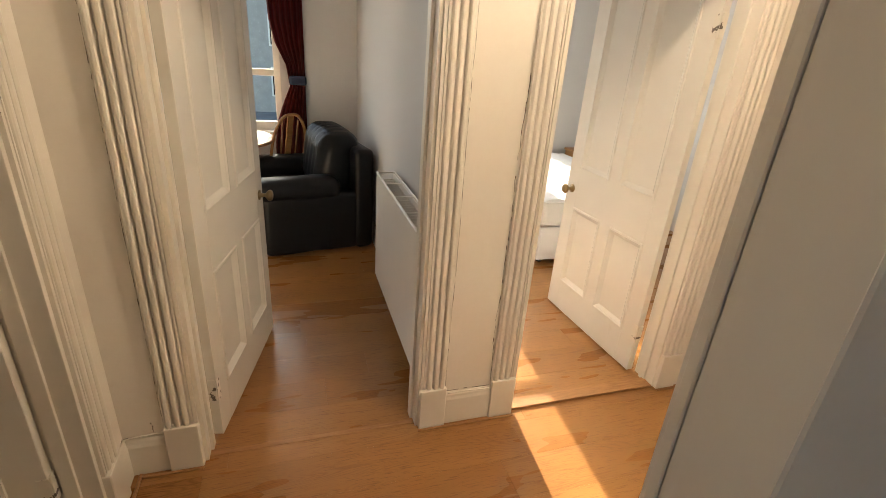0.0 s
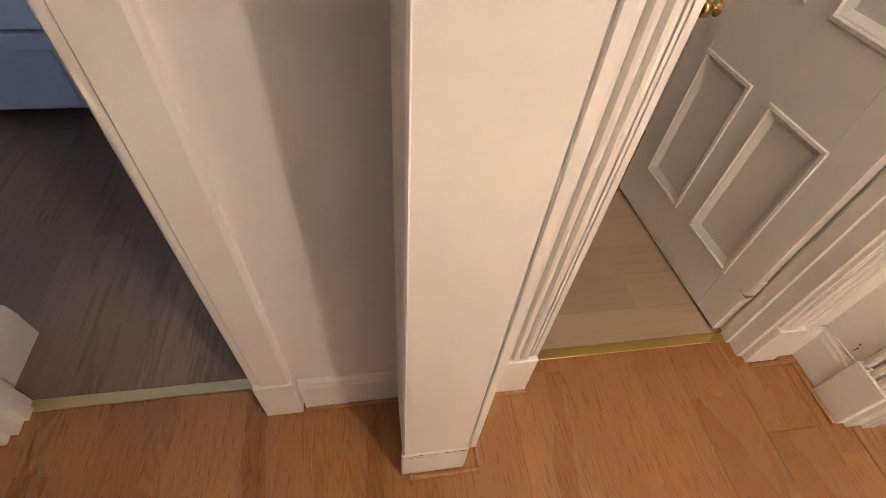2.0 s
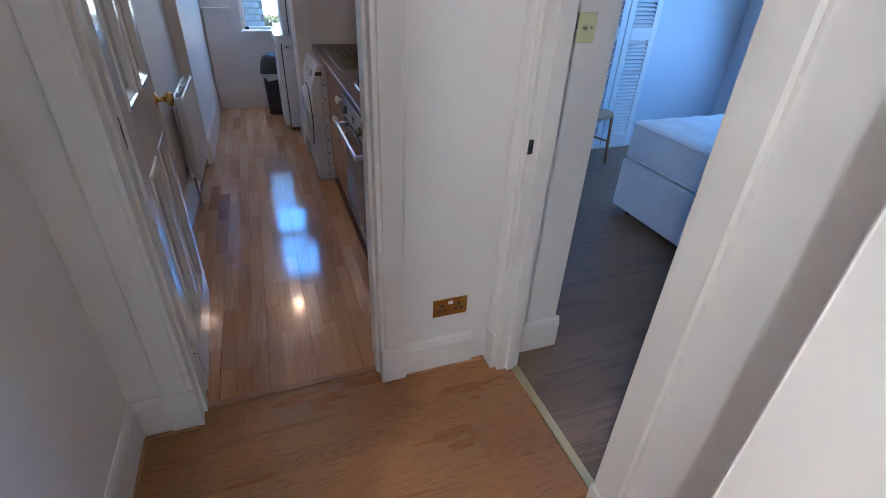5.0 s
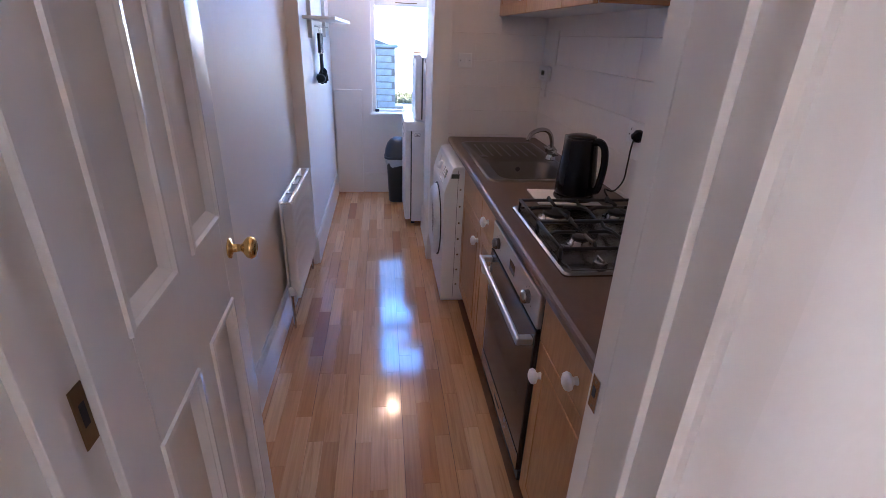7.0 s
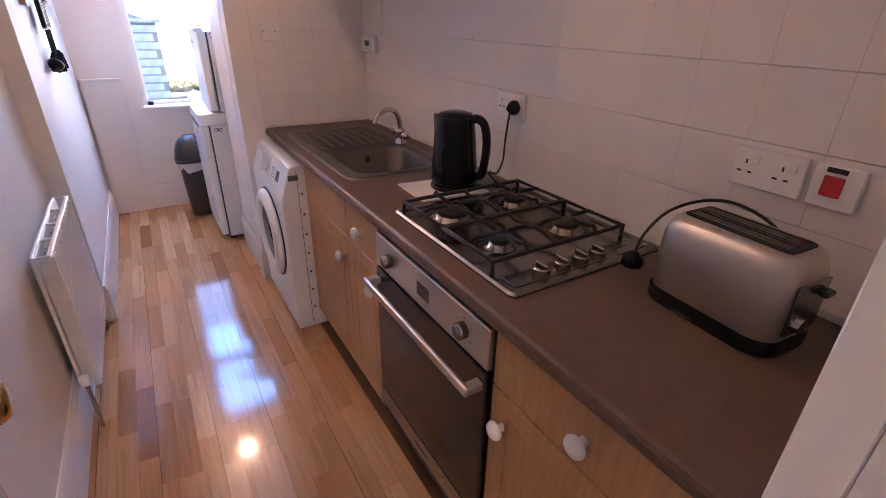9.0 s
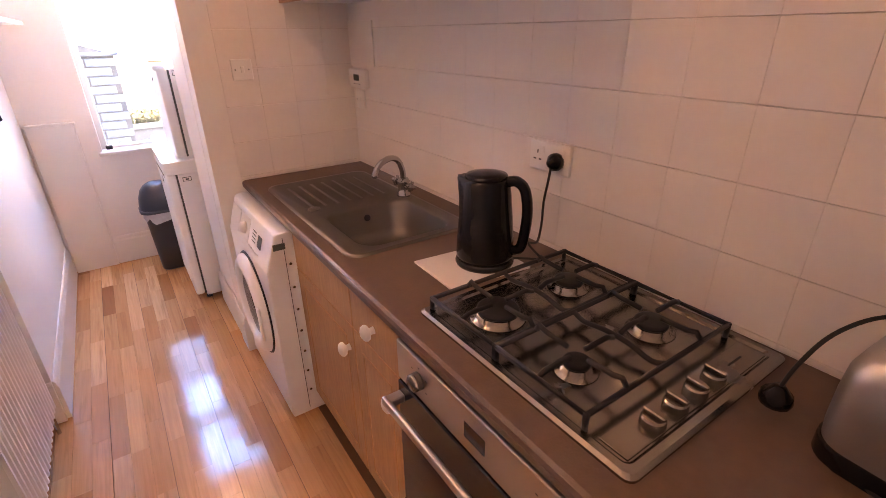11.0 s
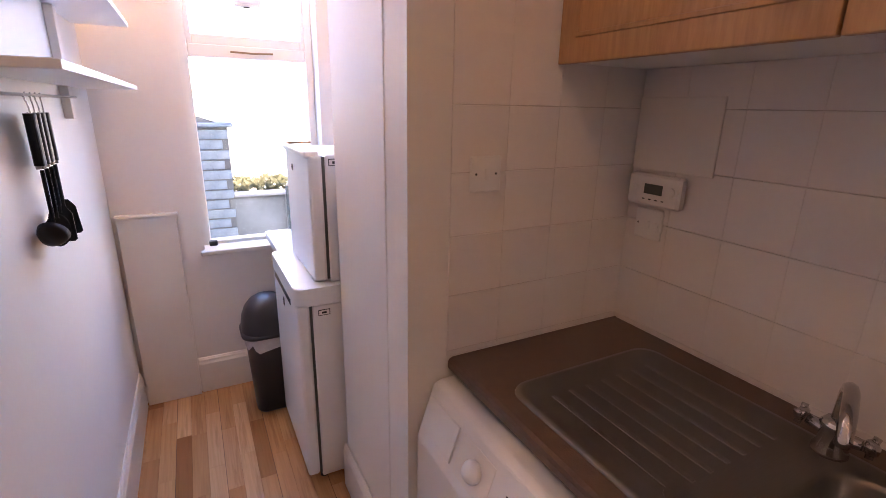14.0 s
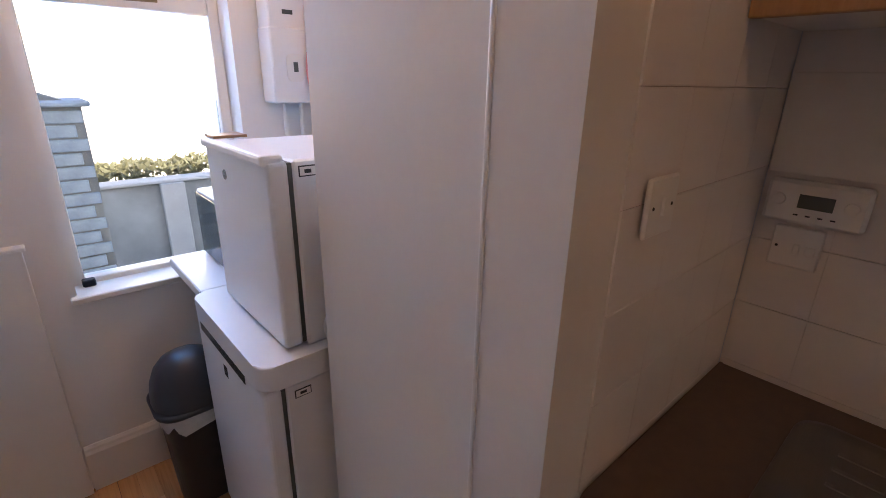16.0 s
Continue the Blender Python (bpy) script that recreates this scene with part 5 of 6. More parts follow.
def radiator(name, label, place, turn, length, z0, z1, depth=0.06, finned=True):
    """Panel radiator along its own +x, its front facing -y."""
    ob = thing(name, label, "radiator", place, turn)
    n = int(length / 0.034)
    pts = [(0.0, 0.0)]
    for k in range(n):
        u = length * (k + 0.5) / n
        w = length / n
        pts += [(u - w * 0.42, -0.010), (u - w * 0.1, -0.010), (u + w * 0.05, -0.002), (u + w * 0.36, -0.002)] if finned else []
    pts += [(length, 0.0), (length, 0.012), (0, 0.012)]
    part("front_panel", prism(pts, z0, z1 - 0.01), RADIATOR, ob)
    part("back_panel", box(0, length, depth - 0.012, depth, z0, z1 - 0.01, 0.003), RADIATOR, ob)
    bm = box(0, length, -0.004, 0.010, z1 - 0.012, z1, 0.003)
    box(0, length, depth - 0.010, depth + 0.002, z1 - 0.012, z1, 0.003, bm)
    for k in range(5):
        u = length * k / 4
        box(max(0, u - 0.006), min(length, u + 0.006), 0.010, depth - 0.010, z1 - 0.010, z1 - 0.003, 0.0, bm)
    part("top_grille", bm, RADIATOR, ob)
    for k in range(int(length / 0.04)):
        part("fin", box(0.02 + 0.04 * k, 0.024 + 0.04 * k, 0.014, depth - 0.014, z0 + 0.04, z1 - 0.04), RADIATOR, ob)
    for u in (-0.035, length + 0.035):
        bm = tube([(u, depth / 2, 0.0), (u, depth / 2, z0 + 0.03)], 0.0075, 8)
        tube([(u, depth / 2, z0 + 0.03), (u + (0.04 if u < 0 else -0.04), depth / 2, z0 + 0.03)], 0.010, 8, bm)
        v = part("valve", bm, CHROME, ob)
        part("valve_cap", lathe([(0.017, 0), (0.019, 0.01), (0.018, 0.035), (0.010, 0.042)], 14, None, Matrix.Translation((u, depth / 2, z0 + 0.04))), WHITE, v, "", True)
    for u in (length * 0.2, length * 0.8):
        part("wall_bracket", box(u - 0.015, u + 0.015, depth, depth + 0.03, z0 + 0.05, z1 - 0.08), RADIATOR, ob)
    return ob


radiator("radiator", "white panel radiator on the kitchen wall", (0.795, -2.76, 0), 270, 0.66, 0.17, 0.72, 0.055)
radiator("radiator", "white double panel radiator on the living room wall", (0.65, 2.95, 0), 270, 1.02, 0.16, 0.846, 0.115, False)

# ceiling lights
# The last one, over the lobby fill, is made up; no lamp known there.
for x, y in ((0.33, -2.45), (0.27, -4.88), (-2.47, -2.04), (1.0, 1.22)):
    ob = thing("pendant_light", "unseen bare bulb pendant hanging from the ceiling", "ceiling light", (x, y, 0), group="bare bulb pendants")
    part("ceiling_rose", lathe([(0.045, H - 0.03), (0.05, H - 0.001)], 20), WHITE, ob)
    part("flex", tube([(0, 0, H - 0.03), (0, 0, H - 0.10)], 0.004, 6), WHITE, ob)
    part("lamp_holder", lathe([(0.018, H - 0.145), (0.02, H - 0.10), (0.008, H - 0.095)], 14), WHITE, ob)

# ---- hall: small fittings ----
ob = thing("double_socket", "brass double wall socket low on the hall wall", "socket")
part("plate", box(-0.352, -0.205, -0.8215, -0.817, 0.278, 0.364, 0.0015), BRASS, ob)
for x in (-0.315, -0.243):
    for dx, dz, a, b in ((0, 0.012, 0.004, 0.0075), (-0.012, -0.011, 0.007, 0.004), (0.012, -0.011, 0.007, 0.004)):
        part("pin_hole", box(x + dx - a, x + dx + a, -0.817, -0.8164, 0.318 + dz - b, 0.318 + dz + b), INK, ob)
part("rocker", box(-0.289, -0.269, -0.817, -0.813, 0.337, 0.351, 0.002), WHITE, ob)
ob = thing("light_switch", "brass toggle switch inside the bedroom doorway", "switch")
part("plate", box(-0.705, -0.619, -0.7995, -0.796, 1.311, 1.397, 0.001), CREAM, ob)
part("toggle", lathe([(0.007, 0), (0.006, 0.004), (0.003, 0.012)], 10, None, Matrix.Translation((-0.662, -0.796, 1.354)) @ Euler((radians(-90), 0, 0)).to_matrix().to_4x4()), CHROME, ob)
for x in (-0.69, -0.634):
    part("screw", lathe([(0.003, 0), (0.002, 0.001)], 8, None, Matrix.Translation((x, -0.796, 1.354)) @ Euler((radians(-90), 0, 0)).to_matrix().to_4x4()), INK, ob)
ob = thing("latch_keep", "worn steel latch keep on the door lining", "latch")
part("plate", box(-0.492, -0.474, -0.7175, -0.7150, 0.985, 1.035, 0.0005), STEEL, ob)
part("strike_hole", box(-0.488, -0.479, -0.7151, -0.7146, 0.995, 1.015), INK, ob)
ob = thing("strike_plate", "worn steel strike plate on the kitchen door post", "strike plate")
part("plate", box(0.012, 0.0135, -0.996, -0.972, 0.985, 1.045, 0.0005), CHROME, ob)
part("keep_hole", box(0.0133, 0.0140, -0.990, -0.981, 1.008, 1.026), INK, ob)
for k in range(2):
    part("screw_hole", lathe([(0.003, 0), (0.002, 0.001)], 8, None, Matrix.Translation((0.0135, -0.984, 0.992 + 0.045 * k)) @ Euler((0, radians(90), 0)).to_matrix().to_4x4()), OLDBRASS, ob)
ob = thing("old_lock_plate", "tarnished lock plate let into the kitchen door lining", "lock plate")
part("plate", box(0.6935, 0.6958, -0.952, -0.926, 1.02, 1.11, 0.0006), OLDBRASS, ob)
part("bolt_hole", box(0.6930, 0.6937, -0.945, -0.934, 1.05, 1.085), INK, ob)
ob = thing("telephone_wire", "thin painted cable along the top of the skirting", "cable")
part("cord", tube([(-0.30, 1.692, 0.225), (-0.315, 1.70, 0.20), (-0.36, 1.712, 0.178), (-0.44, 1.712, 0.172), (-0.472, 1.70, 0.168), (-0.472, 1.63, 0.14)], 0.0035, 6, None, 4), GLOSS, ob, "", True)
ob = thing("telephone_wire", "thin painted cable stapled up the door casing", "cable")
part("cord", tube([(0.765, 1.702, 0.17), (0.85, 1.702, 0.172), (0.95, 1.702, 0.168), (0.966, 1.70, 0.20), (0.970, 1.70, 0.6), (0.968, 1.70, 1.2), (0.970, 1.70, 2.1)], 0.003, 6, None, 4), GLOSS, ob, "", True)

# ---- living room ----
def cushion(x0, x1, y0, y1, z0, z1, r=0.08, wrinkle=0.0, seed=0):
    """A padded block with round edges and soft folds."""
    tmp = box(x0, x1, y0, y1, z0, z1, r, None, 4)
    bmesh.ops.subdivide_edges(tmp, edges=[e for e in tmp.edges if e.calc_length() > 0.12], cuts=5, use_grid_fill=True)
    for v in tmp.verts:
        n = noise.noise(v.co * 6 + Vector((seed, 0, 0)))
        v.co += Vector((0.5 * n, 0.3 * n, n)) * wrinkle
    return tmp


ob = thing("armchair", "black leather armchair against the living room wall", "armchair", (-0.075, 3.555, 0), 9.5)
part("base", cushion(0.03, 0.80, 0.06, 0.92, 0.03, 0.34, 0.03, 0.005, 1), LEATHER, ob, "", True)
part("seat_cushion", cushion(0.0, 0.52, 0.23, 0.75, 0.30, 0.47, 0.07, 0.016, 2), LEATHER, ob, "", True)
for y0, y1, k in ((0.0, 0.24, 3), (0.74, 0.98, 4)):
    part("arm", cushion(0.02, 0.74, y0 + 0.015, y1 - 0.015, 0.03, 0.50, 0.045, 0.008, k), LEATHER, ob, "leather side of the arm", True)
    part("arm_pad", cushion(-0.01, 0.60, y0 - 0.005, y1 + 0.005, 0.44, 0.615, 0.082, 0.014, k + 5), LEATHER, ob, "padded leather arm top", True)
tmp = box(0.44, 0.76, 0.15, 0.83, 0.42, 0.93, 0.13, None, 6)
bmesh.ops.subdivide_edges(tmp, edges=[e for e in tmp.edges if e.calc_length() > 0.09], cuts=14, use_grid_fill=True)
for v in tmp.verts:
    fold = math.sin(v.co.y * 62 + v.co.z * 14 + 3.0 * noise.noise(v.co * 5))
    lift = max(0.0, (v.co.z - 0.5) / 0.43)
    v.co.x += (v.co.z - 0.5) * 0.12 - 0.011 * fold * lift
    v.co.z += 0.009 * fold * lift - 0.05 * abs(v.co.y - 0.49) ** 1.5
part("back_cushion", tmp, LEATHER, ob, "ruched leather back cushion", True)
part("back_frame", cushion(0.70, 0.85, 0.0, 0.98, 0.03, 0.82, 0.045, 0.008, 6), LEATHER, ob, "", True)

win = tagged(new("window_2"), "white painted sash window of the living room", "window", "", "structure")
bm = bmesh.new()
for q in ((-1.6, -1.54, 0.72, 2.45), (0.04, 0.10, 0.72, 2.45), (-1.54, 0.04, 0.72, 0.80), (-1.54, 0.04, 1.215, 1.275), (-1.54, 0.04, 2.39, 2.45), (-0.81, -0.75, 0.80, 2.39)):
    box(q[0], q[1], 5.10, 5.16, q[2], q[3], 0.004, bm)
part("window_frame", bm, GLOSS, win)
pane = part("glass_pane", box(-1.54, 0.04, 5.128, 5.132, 0.80, 2.39), GLASS, win)
pane.visible_shadow = False
part("window_sill", box(-1.64, 0.14, 4.975, 5.10, 0.70, 0.722, 0.004), GLOSS, win)


def curtain(name, x0, x1, y, z0, z1, label, waist=None):
    tmp = bmesh.new()
    n, rows = 40, 14
    grid = []
    for j in range(rows + 1):
        z = z0 + (z1 - z0) * j / rows
        squeeze = 1.0 if waist is None else 1.0 - 0.55 * math.exp(-((z - waist) / 0.28) ** 2)
        line = []
        for i in range(n + 1):
            u = i / n
            x = x1 - (x1 - x0) * u * squeeze
            line.append(tmp.verts.new((x, y + 0.028 * math.sin(u * 38) * (0.6 + 0.4 * squeeze) + 0.01 * noise.noise(Vector((u * 5, z * 3, 0))), z)))
        grid.append(line)
    for a, b in zip(grid, grid[1:]):
        for i in range(n):
            tmp.faces.new((a[i], a[i + 1], b[i + 1], b[i]))
    geom = bmesh.ops.solidify(tmp, geom=tmp.faces[:], thickness=0.004)
    ob = thing(name, label, "curtain")
    part("cloth", tmp, CURTAIN, ob, "", True)
    return ob


c = curtain("curtain", 0.02, 0.315, 4.93, 0.06, 2.6, "dark red curtain held by a blue tieback", 1.2)
part("tieback", box(0.175, 0.325, 4.885, 4.975, 1.16, 1.24, 0.02, None, 2), SASH, c, "dark blue cloth tieback")
ob = tagged(link("curtain_rail", tube([(-1.7, 4.93, 2.62), (0.4, 4.93, 2.62)], 0.014, 10), WHITE), "white curtain rail over the window", "rail")

ob = thing("round_table", "round pine dining table by the window", "table", (-0.42, 4.52, 0))
part("tabletop", lathe([(0.44, 0.722), (0.452, 0.73), (0.455, 0.742), (0.448, 0.75)], 48), PINE, ob)
part("pedestal", lathe([(0.05, 0.08), (0.06, 0.15), (0.04, 0.3), (0.055, 0.5), (0.07, 0.715)], 18), PINE, ob, "", True)
for k in range(4):
    a = math.pi / 2 * k + 0.6
    part("foot", tube([(0, 0, 0.14), (0.2 * math.cos(a), 0.2 * math.sin(a), 0.09), (0.36 * math.cos(a), 0.36 * math.sin(a), 0.03)], 0.026, 8, None, 3), PINE, ob, "", True)


def hoop_chair(place, turn, label, group=""):
    ob = thing("dining_chair", label, "chair", place, turn, group)
    part("seat", prism(rounded(0.40, 0.40, 0.10, 6), 0.425, 0.455, None, None, 0.006), PINE, ob)
    for sx in (-1, 1):
        for sy in (-1, 1):
            part("leg", tube([(sx * 0.14, sy * 0.14, 0.428), (sx * 0.175, sy * 0.175, 0.0)], 0.016, 8), PINE, ob, "", True)
    part("back_hoop", tube([(-0.165, 0.165, 0.45), (-0.185, 0.21, 0.62), (-0.165, 0.245, 0.80), (-0.09, 0.265, 0.925), (0, 0.27, 0.955), (0.09, 0.265, 0.925), (0.165, 0.245, 0.80), (0.185, 0.21, 0.62), (0.165, 0.165, 0.45)], 0.013, 8, None, 4), PINE, ob, "", True)
    part("back_splat", prism([(-0.03, -0.006), (0.03, -0.006), (0.03, 0.006), (-0.03, 0.006)], 0.45, 0.945, None, Matrix.Translation((0, 0.155, 0)) @ Matrix(((1, 0, 0, 0), (0, 1, 0.2, -0.08), (0, 0, 1, 0), (0, 0, 0, 1)))), PINE, ob)
    for s in (-1, 1):
        part("back_spindle", tube([(s * 0.075, 0.175, 0.45), (s * 0.085, 0.255, 0.90)], 0.007, 6), PINE, ob, "", True)
        part("stretcher", tube([(s * 0.158, -0.158, 0.2), (s * 0.158, 0.158, 0.2)], 0.009, 6), PINE, ob)
    return ob


hoop_chair((0.0, 4.70, 0), -140, "honey pine hoop-back chair at the round table")

# ---- front bedroom ----
def divan_bed(place, turn, w, length, label, quilt, zb=0.345, zt=0.60):
    ob = thing("divan_bed", label, "bed", place, turn)
    part("divan_base", box(0, w, 0, length, 0.05, zb, 0.012, None, 2), DIVAN, ob, "white fabric divan base")
    part("drawer_front", box(-0.006, 0.0, 0.06, length * 0.5, 0.07, zb - 0.065, 0.004), DIVAN, ob)
    part("drawer_handle", box(-0.010, -0.006, length * 0.25 - 0.04, length * 0.25 + 0.04, zb - 0.13, zb - 0.10, 0.004), DIVAN, ob)
    tmp = box(0.004, w - 0.004, 0.004, length - 0.004, zb + 0.002, zt, 0.03, None, 3)
    bmesh.ops.subdivide_edges(tmp, edges=[e for e in tmp.edges if e.calc_length() > 0.3], cuts=28, use_grid_fill=True)
    for v in tmp.verts:
        if v.co.z > zt - 0.005:
            v.co.z += 0.012 * quilt * (math.sin(v.co.x * 14 + v.co.y * 14) * math.sin(v.co.x * 14 - v.co.y * 14)) + 0.004 * noise.noise(v.co * 9)
        elif zb + 0.035 < v.co.z < zt - 0.02:
            v.co += 0.004 * noise.noise_vector(v.co * 7)
    m = part("mattress", tmp, MATTRESS, ob, "white quilted bare mattress", True)
    for z in (zb + 0.025, zt - 0.015):
        part("piping", tube([(0.0, 0.03, z), (0.0, length - 0.03, z), (0.03, length, z), (w - 0.03, length, z), (w, length - 0.03, z), (w, 0.03, z), (w - 0.03, 0.0, z), (0.03, 0.0, z), (0.0, 0.03, z)], 0.006, 6), MATTRESS, m)
    for x in (0.08, w - 0.08):
        for y in (0.1, length - 0.1):
            part("castor", lathe([(0.022, 0), (0.025, 0.02), (0.02, 0.05)], 12, None, Matrix.Translation((x, y, 0))), IRON, ob)
    return ob


divan_bed((1.985, 3.20, 0), 0, 1.20, 1.78, "white divan double bed with a bare mattress", 1, 0.33, 0.545)
ob = thing("bedside_cabinet", "reddish-brown wooden bedside cabinet", "cabinet", (3.215, 4.80, 0))
part("carcass", box(0.0, 0.40, -0.18, 0.2, 0.0, 0.58, 0.004), PINE, ob)
part("top", box(-0.015, 0.415, -0.2, 0.21, 0.58, 0.605, 0.006), PINE, ob)
for z in (0.08, 0.24, 0.40):
    d = part("drawer", box(0.02, 0.38, -0.192, -0.18, z, z + 0.145, 0.004), PINE, ob)
    part("drawer_knob", lathe([(0.01, 0), (0.016, 0.012), (0.01, 0.022)], 12, None, Matrix.Translation((0.2, -0.192, z + 0.07)) @ Euler((radians(90), 0, 0)).to_matrix().to_4x4()), PINE, d)
for k, (x0, x1) in enumerate(((1.05, 1.74), (2.3, 3.0))):
    win = tagged(new("window_%d" % (3 + k)), "white painted bedroom sash window", "window", "", "structure")
    bm = bmesh.new()
    for q in ((x0, x0 + 0.05, 0.7, 2.45), (x1 - 0.05, x1, 0.7, 2.45), (x0 + 0.05, x1 - 0.05, 0.7, 0.77), (x0 + 0.05, x1 - 0.05, 1.55, 1.6), (x0 + 0.05, x1 - 0.05, 2.39, 2.45)):
        box(q[0], q[1], 5.15, 5.21, q[2], q[3], 0.004, bm)
    part("window_frame", bm, GLOSS, win)
    pane = part("glass_pane", box(x0 + 0.05, x1 - 0.05, 5.178, 5.182, 0.77, 2.39), GLASS, win)
    pane.visible_shadow = False

# ---- back bedroom ----
b = divan_bed((-1.975, -0.03, 0), 180, 0.92, 1.90, "white single divan bed with a bare mattress", 0.5, 0.40, 0.66)
b.matrix_world = pose(-2.895 + 0.92, -1.93, 0, 0, 0, 0) @ Matrix.Diagonal((-1, 1, 1, 1))


def louvre_door(x0, x1, y, label):
    ob = thing("louvre_door", label, "wardrobe door", group="louvred wardrobe doors")
    z0, z1 = 0.03, 2.05
    w = 0.06
    part("stile", box(x0, x0 + w, y, y + 0.028, z0, z1, 0.002), ENAMEL, ob)
    part("stile", box(x1 - w, x1, y, y + 0.028, z0, z1, 0.002), ENAMEL, ob)
    for a, b in ((z0, 0.14), (0.98, 1.08), (z1 - 0.1, z1)):
        part("rail", box(x0 + w, x1 - w, y, y + 0.028, a, b, 0.002), ENAMEL, ob)
    for a, b in ((0.14, 0.98), (1.08, z1 - 0.1)):
        n = int((b - a) / 0.032)
        for k in range(n):
            tmp = box(x0 + w, x1 - w, -0.016, 0.016, -0.0035, 0.0035)
            tmp.transform(Matrix.Translation((0, y + 0.014, a + (b - a) * (k + 0.5) / n)) @ Euler((radians(-38), 0, 0)).to_matrix().to_4x4())
            part("slat", tmp, ENAMEL, ob)
    return ob


louvre_door(-3.03, -2.70, -3.098, "white louvred wardrobe door in the back bedroom")
louvre_door(-2.69, -2.36, -3.098, "white louvred wardrobe door in the back bedroom")
ob = thing("bentwood_chair", "pale wooden chair by the wardrobe", "chair", (-2.30, -2.84, 0), 20)
part("seat", prism(rounded(0.38, 0.38, 0.12, 6), 0.43, 0.455, None, None, 0.005), MAPLE, ob)
for sx in (-1, 1):
    part("leg", tube([(sx * 0.15, 0.15, 0.43), (sx * 0.17, 0.17, 0.0)], 0.014, 8), MAPLE, ob, "", True)
    part("back_leg", tube([(sx * 0.17, -0.17, 0.0), (sx * 0.15, -0.15, 0.45), (sx * 0.15, -0.21, 0.86)], 0.014, 8, None, 3), MAPLE, ob, "", True)
    part("stretcher", tube([(sx * 0.165, -0.165, 0.2), (sx * 0.165, 0.165, 0.2)], 0.009, 6), MAPLE, ob)
part("back_rail", tube([(-0.15, -0.21, 0.86), (0, -0.235, 0.88), (0.15, -0.21, 0.86)], 0.016, 8, None, 4), MAPLE, ob, "", True)
part("back_rail", tube([(-0.15, -0.18, 0.66), (0, -0.2, 0.67), (0.15, -0.18, 0.66)], 0.012, 8, None, 4), MAPLE, ob, "", True)
win = tagged(new("window_5"), "white painted back bedroom window", "window", "", "structure")
bm = bmesh.new()
for q in ((-2.6, -2.54, 0.8, 2.3), (-1.26, -1.2, 0.8, 2.3), (-2.54, -1.26, 0.8, 0.86), (-2.54, -1.26, 1.52, 1.58), (-2.54, -1.26, 2.24, 2.3)):
    box(-4.16, -4.10, q[0], q[1], q[2], q[3], 0.004, bm)
part("window_frame", bm, GLOSS, win)
pane = part("glass_pane", box(-4.132, -4.128, -2.54, -1.26, 0.86, 2.24), GLASS, win)
pane.visible_shadow = False

# ---- outdoors ----
GZ = -3.0
bm = bmesh.new()
for s in ((-400, 400, -400, -5.6), (-400, 400, 5.5, 400), (-400, -4.4, -5.6, 5.5), (4.2, 400, -5.6, 5.5)):
    vs = [bm.verts.new((x, y, GZ)) for x, y in ((s[0], s[2]), (s[1], s[2]), (s[1], s[3]), (s[0], s[3]))]
    bm.faces.new(vs)
bmesh.ops.remove_doubles(bm, verts=bm.verts, dist=0.001)
structure("ground", bm, ASPHALT, "rough grey ground round the building", "ground")
bm = box(-4.2, 4.0, -5.42, 5.3, GZ, -0.2)
structure("wall_storey_below", bm, STONE, "sandstone storey below the flat", "wall")

# back yard: brick gable, yard wall, bank of scrub, pale sunlit wall
gable = structure("wall_brick_gable", prism([(0.17, GZ), (2.6, GZ), (2.6, 2.2), (0.17, 1.36)], 6.58, 6.95, None, Matrix(((1, 0, 0, 0), (0, 0, -1, 0), (0, 1, 0, 0), (0, 0, 0, 1)))), CONCRETE, "weathered brick gable of the neighbouring outhouse", "wall")
rng = random.Random(5)
brick_mesh = bpy.data.meshes.new("brick")
tmp = box(-0.1075, 0.1075, -0.05, 0.05, -0.0325, 0.0325, 0.004)
tmp.to_mesh(brick_mesh)
tmp.free()
brick_mesh.materials.append(BRICK)
for r in range(34):
    z = 1.30 - 0.075 * r
    for k in range(4):
        b = new("brick", brick_mesh)
        b.matrix_world = pose(0.282 + 0.225 * k + (0.04 if r % 2 else 0), -6.618 + rng.uniform(-0.004, 0.004), z)
        b.parent = gable
part("roof_edge", box(0.13, 0.70, -6.98, -6.53, 1.352, 1.385, 0.01), BRICK, gable)
yard = structure("wall_yard", box(-8, 2.6, -10.8, -10.6, GZ, 0.12, 0.01), CONCRETE, "stained concrete yard wall with a light coping", "wall")
part("coping", box(-8, 2.6, -10.86, -10.54, 0.12, 0.165, 0.01), STONE, yard)
part("pier", box(-1.15, -0.85, -10.6, -10.5, GZ, 0.12, 0.01), STONE, yard)
bm = bmesh.new()
n = 24
g = [[bm.verts.new((-8 + 10.5 * i / n, -10.55 + 4.8 * j / n, -1.15 - 1.2 * j / n + 0.12 * noise.noise(Vector((i * 0.4, j * 0.4, 2))))) for i in range(n + 1)] for j in range(n + 1)]
for a, b in zip(g, g[1:]):
    for i in range(n):
        bm.faces.new((a[i], a[i + 1], b[i + 1], b[i]))
structure("ground_yard", bm, painted("mossy yard soil", (0.16, 0.16, 0.10), 0.95, 0.5, 2.5, 0.6), "mossy grey yard behind the kitchen", "ground")


